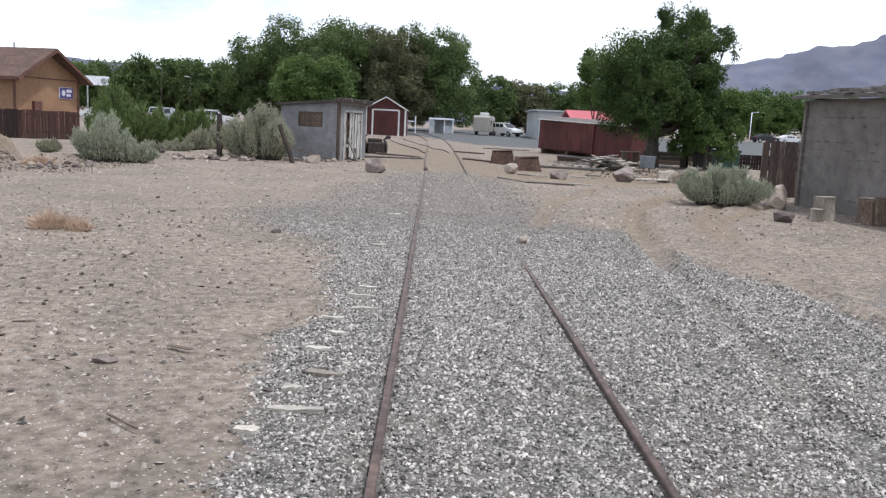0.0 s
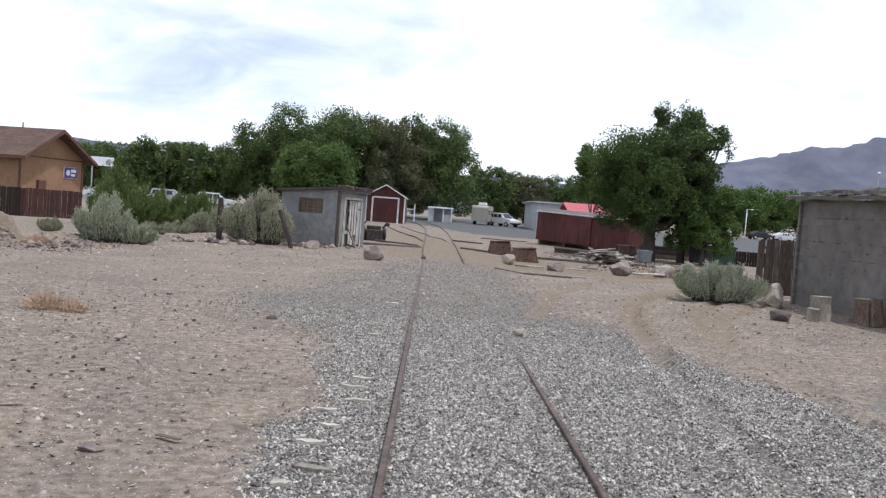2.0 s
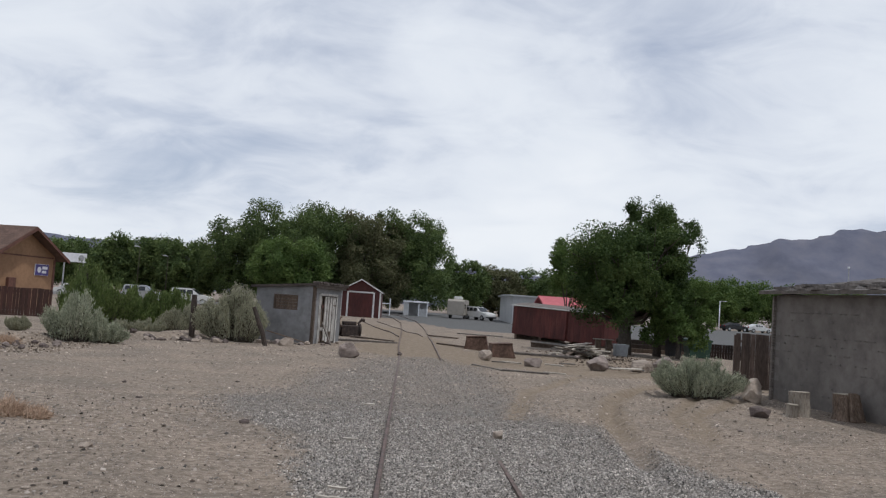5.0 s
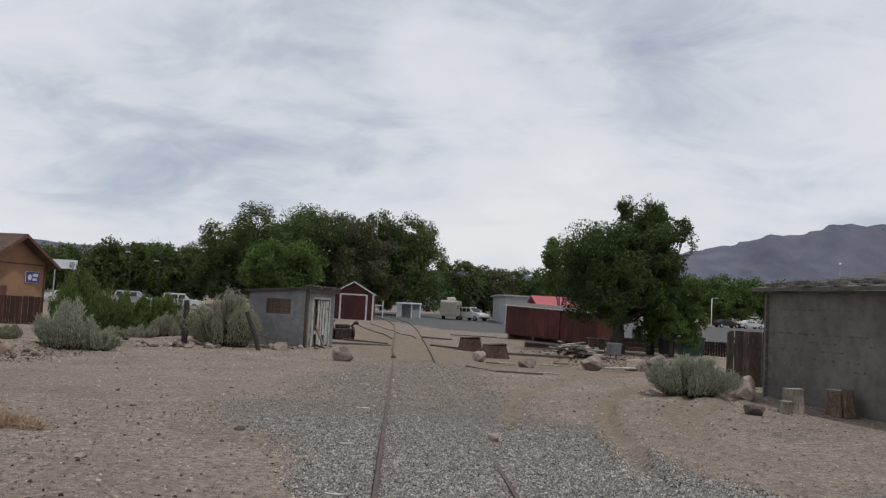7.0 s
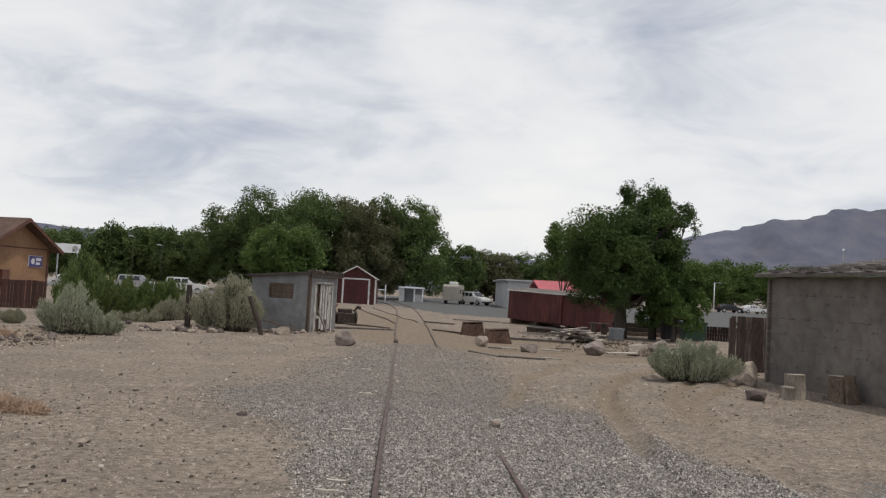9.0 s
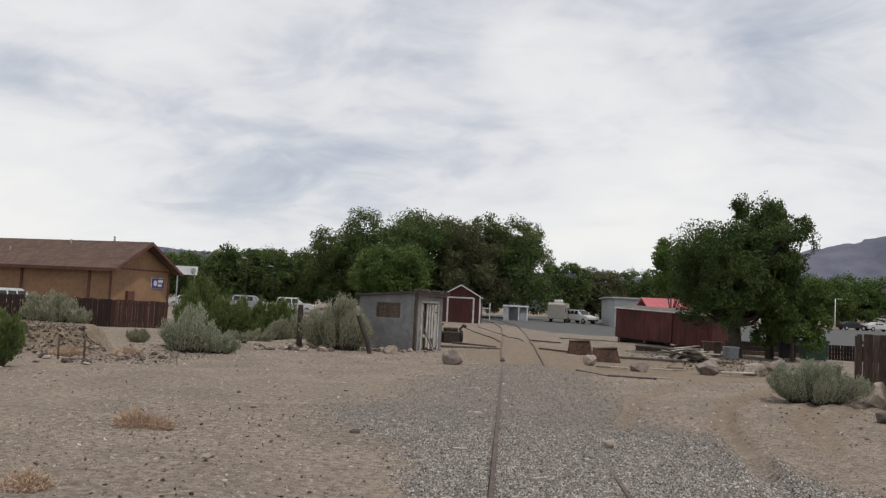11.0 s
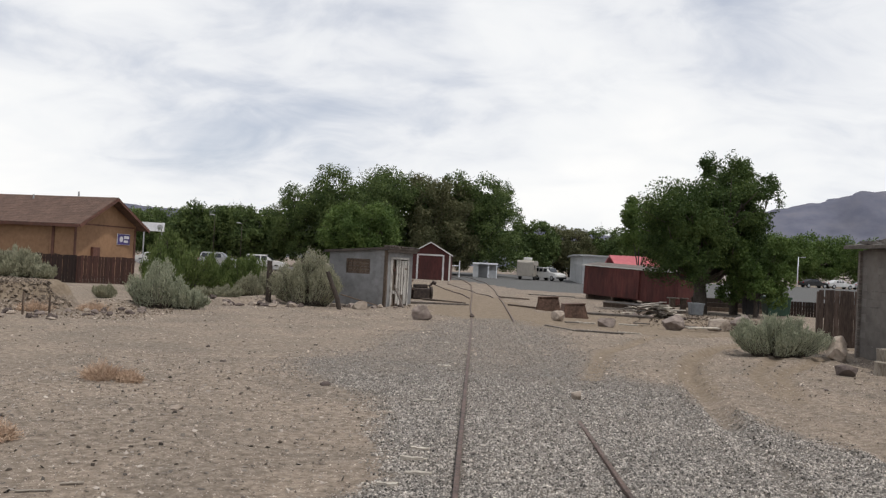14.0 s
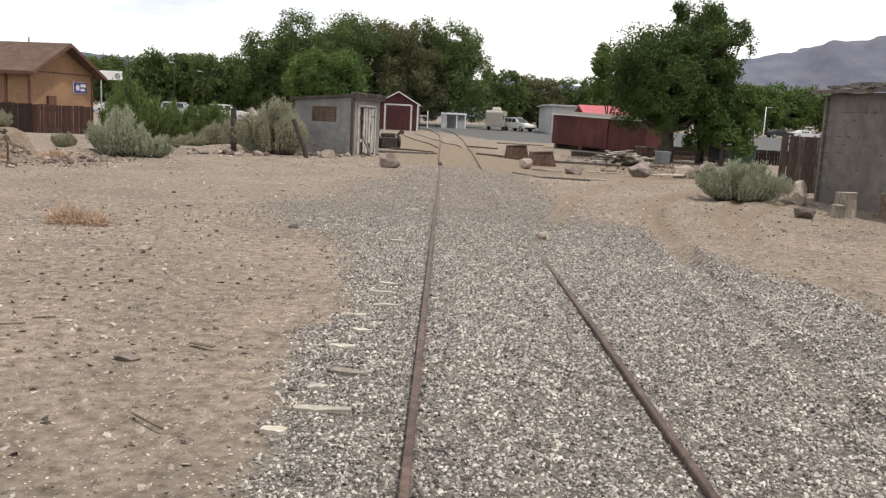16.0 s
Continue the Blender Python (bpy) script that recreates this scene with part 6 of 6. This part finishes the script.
car(9.6, 112, -52, "car_white", "white four-wheel-drive parked by the road")
car(55.5, 140, 10, "black", "dark car parked in the far car park", "sedan")
car(59.8, 140.5, 10, "car_white", "white car parked in the far car park", "sedan")
car(64.4, 141, 10, "car_silver", "silver car parked in the far car park", "sedan")
car(-24.4, 95, 0, "car_white", "white four-wheel-drive parked behind the bushes")
car(-30.0, 96, 0, "car_silver", "silver car parked behind the bushes")
car(-29.6, 47.6, 82, "car_white", "white four-wheel-drive parked behind the board fence")
car(-27.1, 47.2, 82, "car_silver", "silver car parked behind the board fence", "sedan")
car(-38.0, 97, 0, "car_white", "white car parked behind the bushes", "sedan")


def camper(x, y, turn):
    ob = thing("camper", pose(x, y, ground_z(x, y), 0, 0, turn), "tan camper trailer with a white roof unit", "camper")
    bm = prism([(-2.4, 0.45), (-2.4, 2.3), (-2.1, 2.55), (1.9, 2.55), (2.3, 2.2), (2.4, 0.45)], -1.1, 1.1)
    bmesh.ops.bevel(bm, geom=bm.edges[:], offset=0.06, segments=2, affect="EDGES")
    part("body", bm, M["car_tan"], ob)
    part("roof_unit", box((-0.9, -0.5, 2.55, 0.5, 0.5, 2.95), bevel=0.08), M["car_white"], ob)
    for x0 in (-1.7, 0.6):
        part("window", box((x0, -1.115, 1.4, x0 + 0.9, -1.09, 1.95), bevel=0.01), M["glass"], ob)
    part("door", box((-0.45, -1.115, 0.6, 0.2, -1.09, 2.2), bevel=0.01), M["car_tan"], ob)
    for xx in (-0.6, 0.2):
        part("wheel", tube([(xx, -1.08, 0.33), (xx, -0.85, 0.33)], [0.33, 0.33], 16), M["tyre"], ob)
        part("wheel", tube([(xx, 0.85, 0.33), (xx, 1.08, 0.33)], [0.33, 0.33], 16), M["tyre"], ob)


camper(6.7, 112, 78)


# ---- far buildings ----
def kiosk():
    ob = thing("kiosk", pose(1.0, 111, ground_z(1, 111) + 0.0), "small white open-fronted shelter", "shelter")
    part("roof", box((-1.7, -1.2, 1.75, 1.7, 1.4, 1.95), bevel=0.02), M["sign_white"], ob)
    part("wall", box((-1.6, 1.2, 0, 1.6, 1.3, 1.75)), M["white_wall"], ob)
    part("wall", box((-1.6, -1.1, 0, -0.9, 1.2, 1.75)), M["white_wall"], ob)
    for x in (0.4, 1.5):
        part("post", box((x - 0.07, -1.1, 0, x + 0.07, -0.96, 1.75)), M["sign_white"], ob)
    part("counter", box((0.5, -1.0, 0, 1.4, -0.6, 1.0)), M["white_wall"], ob)


kiosk()


def white_barrier():
    ob = thing("pipe_gate", pose(-2.3, 105, ground_z(-2.3, 105)), "white pipe gate beside the red shed", "gate")
    part("post", tube([(0, 0, 0), (0, 0, 2.1)], [0.07, 0.07], 8), M["sign_white"], ob)
    part("post", tube([(-2.2, 0, 0), (-2.2, 0, 1.6)], [0.07, 0.07], 8), M["sign_white"], ob)
    part("bar", tube([(-2.2, 0, 1.45), (0, 0, 1.45)], [0.05, 0.05], 8), M["sign_white"], ob)


white_barrier()


def far_building(x, y, w, d, h, wall, roof, label, rise, windows=0, turn=0.0):
    ob = thing("far_building", pose(x, y, ground_z(x, y), 0, 0, turn), label, "building", "buildings across the road")
    part("wall", box((-w / 2, 0, 0, w / 2, d, h)), M[wall], ob)
    part("roof", prism([(-0.4, h - 0.05), (d / 2, h + rise), (d + 0.4, h - 0.05), (d + 0.4, h + 0.12), (d / 2, h + rise + 0.17), (-0.4, h + 0.12)], -w / 2 - 0.4, w / 2 + 0.4), M[roof], ob,
         m=Matrix(((0, 1, 0, 0), (1, 0, 0, 0), (0, 0, 1, 0), (0, 0, 0, 1))))
    for k in range(windows):
        xx = -w / 2 + (k + 0.5) * w / windows
        win = part("window", box((xx - 0.6, -0.05, 1.0, xx + 0.6, -0.002, 2.2)), M["trim"], ob)
        part("pane", box((xx - 0.52, -0.06, 1.08, xx + 0.52, -0.05, 2.12)), M["glass"], win)
    return ob


far_building(16.6, 105, 7.0, 14, 3.55, "white_wall", "white_wall", "white metal warehouse wall across the road", 0.05)
far_building(17.0, 84, 6.0, 7, 2.55, "white_wall", "red_roof", "low building with a red metal roof", 0.95, 2)


def hoarding():
    ob = thing("billboard", pose(-35.5, 90, ground_z(-34.9, 90), 0, 0, 8), "white billboard with a small dish behind the roof", "billboard")
    part("panel", box((-1.6, -0.06, 3.8, 1.0, 0.06, 4.75), bevel=0.01), M["sign_white"], ob)
    part("disc", tube([(0.5, -0.062, 4.25), (0.5, -0.075, 4.25)], [0.32, 0.32], 16), M["steel"], ob)
    for x in (-1.2, 0.7):
        part("post", tube([(x, 0.1, 0), (x, 0.1, 4.6)], [0.08, 0.08], 8), M["steel"], ob)


hoarding()


def street_lamp(x, y, h, reach, label, mat="steel", thin=1.0):
    ob = thing("street_lamp", pose(x, y, ground_z(x, y)), label, "street lamp", "street lamps")
    part("pole", tube([(0, 0, 0), (0, 0, h * 0.5), (0, 0, h)], [0.13 * thin, 0.11 * thin, 0.08 * thin], 10), M[mat], ob, smooth=True)
    part("arm", tube([(0, 0, h - 0.05), (reach, 0, h)], [0.05, 0.05], 8), M["steel"], ob)
    part("lamp_head", box((reach * 0.5, -0.12, h - 0.06, reach * 1.5, 0.12, h + 0.06), bevel=0.03), M["steel"], ob)


street_lamp(56.6, 150, 5.2, 0.8, "pale metal street lamp beside the car park", "sign_white", 0.8)
street_lamp(-26.5, 92, 5.2, -0.4, "dark metal street lamp among trees", "dark_wood", 0.3)
street_lamp(-29.6, 92, 6.0, -0.4, "dark metal street lamp among trees", "dark_wood", 0.3)


def guard_rail(x0, x1, y):
    ob = thing("guard_rail", pose(x0, y, ground_z(x0, y)), "galvanised steel guard rail along the road", "guard rail")
    part("beam", prism([(0, 0.55), (x1 - x0, 0.55), (x1 - x0, 0.85), (0, 0.85)], -0.04, 0.04), M["steel"], ob)
    n = int((x1 - x0) / 2.5)
    for k in range(n + 1):
        part("post", box((k * 2.5 - 0.06, 0.04, 0, k * 2.5 + 0.06, 0.16, 0.8)), M["steel"], ob)


guard_rail(-34, -16, 80)


# ---- far hills ----
def hills(name, prof, y0, depth, mat, label, seed):
    """A ridge: a sheet that rises from its foot to the crest line prof and falls behind."""
    xs = np.linspace(prof[0][0], prof[-1][0], 240)
    crest = np.interp(xs, [p[0] for p in prof], [p[1] for p in prof])
    us = np.linspace(0, 1.3, 40)
    X, U = np.meshgrid(xs, us)
    k = LAT[seed % 6]
    rough = k(X / 160, U * 4) + 0.5 * k(X / 60, U * 9) + 0.3 * k(X / 22, U * 16)
    prof_u = np.where(U < 1, U ** 1.4, 1 - (U - 1) * 1.2)
    Z = crest[None] * (prof_u + 0.14 * rough * np.minimum(1, 4 * U * np.abs(1.15 - U)))
    Y = y0 + depth * U + 60 * rough
    n = len(xs)
    i = (np.arange(len(us) - 1)[:, None] * n + np.arange(n - 1)).ravel()
    me = mesh_of(name, np.stack([X, Y, Z - 3], -1).reshape(-1, 3), np.stack([i, i + 1, i + n + 1, i + n], -1), M[mat], True)
    tagged(new(name, me), label, "mountain", kind="structure")


# ridge and low hills carry their distance haze as surface colour only
hills("mountain", [(700, 170), (1040, 262), (1150, 285), (1240, 300), (1340, 345), (1450, 352), (1600, 382), (1900, 412), (2400, 440), (3200, 380), (4000, 300)], 2300, 750, "mountain", "desert mountain ridge with blue-grey haze put into its colour", 1)
hills("foothill", [(-3000, 160), (-1500, 190), (-600, 150), (100, 150), (380, 165), (520, 150), (900, 150), (1500, 110)], 2700, 600, "mountain", "low hills behind the trees with haze put into their colour", 2)
hills("alluvial_slope", [(500, 72), (1000, 102), (1400, 118), (2000, 134), (3000, 120)], 1900, 700, "fan", "pale dry slope at the mountain's foot", 3)


# ---- loose stones, gravel and blocks: many small pieces last ----
def fresh(x, y, u):
    return (masks(x, y)[0] > 0.22 + 0.5 * u) & ~on_rail(x) & (np.abs(np.sin(u * 977.0)) > smooth(7.5, 15.5, y))


def dusty(x, y, u):
    return (masks(x, y)[0] > 0.12 + 0.45 * u) & ~on_rail(x) & (np.abs(np.sin(u * 977.0)) > smooth(13, 34, y)) & (np.abs(np.sin(u * 613.0)) < smooth(6.0, 12.0, y) + 0.05)


stones("gravel", 112000, (-2.4, 4.8, 2.6, 15.5), (0.007, 0.0205), M["stone"], "crushed grey stone gravel over the track bed", 1, fresh, 0.85)
stones("gravel", 42000, (-4.2, 4.6, 6.5, 31.0), (0.009, 0.023), M["dusty_stone"], "dusty crushed stone thinning out over the track bed", 2, dusty)
stones("clods", 5200, (-16.5, -9.6, 20.6, 26.5), (0.02, 0.10), M["clod"], "clods and stones down the face of the bank", 5, lambda x, y, u: bank_height(x, y) > 0.06)
stones("clods", 800, (-12.4, -9.4, 22.0, 27.5), (0.015, 0.06), M["clod"], "clods and stones strewn in the gully by the bank", 8, lambda x, y, u: x < -9)
stones("rubble", 1600, (5.0, 13.5, 31.0, 47.0), (0.03, 0.13), M["clod"], "dark bits of rubble and bark under the trees", 9, lambda x, y, u: u < np.exp(-((x - 9.8) / 2.6) ** 2 - ((y - 38) / 7.0) ** 2) * 1.1, 0.4, 0.1)
stones("pebbles", 26000, (-7.5, 8.5, 3.0, 16.0), (0.005, 0.021), M["pebble"], "loose pebbles scattered over the dirt", 3, lambda x, y, u: masks(x, y)[0] < 0.5, 0.6, 0.1)
stones("pebbles", 5000, (-14, 12, 15.0, 40.0), (0.014, 0.055), M["pebble"], "loose stones scattered over the dirt", 4, lambda x, y, u: (masks(x, y)[0] < 0.6) & (masks(x, y)[2] < 0.4 + 0.3 * u), 0.55, 0.1)


stones("chips", 3200, (-7.0, 0.0, 3.0, 15.0), (0.010, 0.042), M["chip"], "pale flat chips and dark bits strewn over the dirt", 6, lambda x, y, u: masks(x, y)[0] < 0.4, 0.22, 0.12)
stones("chips", 1500, (3.0, 10.0, 6.0, 20.0), (0.010, 0.034), M["chip"], "pale flat chips and dark bits strewn over the dirt", 7, lambda x, y, u: masks(x, y)[0] < 0.4, 0.3, 0.12)


def lay_blocks():
    ob, L, h = BLOCKS
    w, t = 0.405, 0.203
    bm = box((0.0285, 0.0003, 0.0012, 0.06, w - 0.0003, t - 0.0012), bevel=0.0006)
    shared = None
    for row in range(int(h / t)):
        shift = (row % 2) * w / 2
        for k in range(int(L / w)):
            y = k * w + shift
            if y + w > L:
                continue
            if shared is None:
                q = part("block", bm, M["block"], ob)
                shared = q.data
            else:
                q = part("block", shared, M["block"], ob)
            q.matrix_basis = pose(random.uniform(-0.0005, 0.0004), y, row * t + 0.02)

    # squeezed-out mortar left along the joints
    lump = None
    for k in range(190):
        row, y = random.choice((2, 3, 5, 6, 6, 7, 8, 8, 9, 9, 9, 11, 12, 12)), 0.1 + (L - 0.4) * random.random() ** 0.8
        if lump is None:
            bm2 = bmesh.new()
            bmesh.ops.create_icosphere(bm2, subdivisions=1, radius=1.0)
            q = part("mortar_lump", bm2, M["mortar"], ob)
            lump = q.data
        else:
            q = part("mortar_lump", lump, M["mortar"], ob)
        q.matrix_basis = pose(0.02, y, row * t + 0.02, random.uniform(-8, 8)) @ Matrix.Diagonal((random.uniform(0.012, 0.04), random.uniform(0.012, 0.055), random.uniform(0.008, 0.022), 1))


lay_blocks()
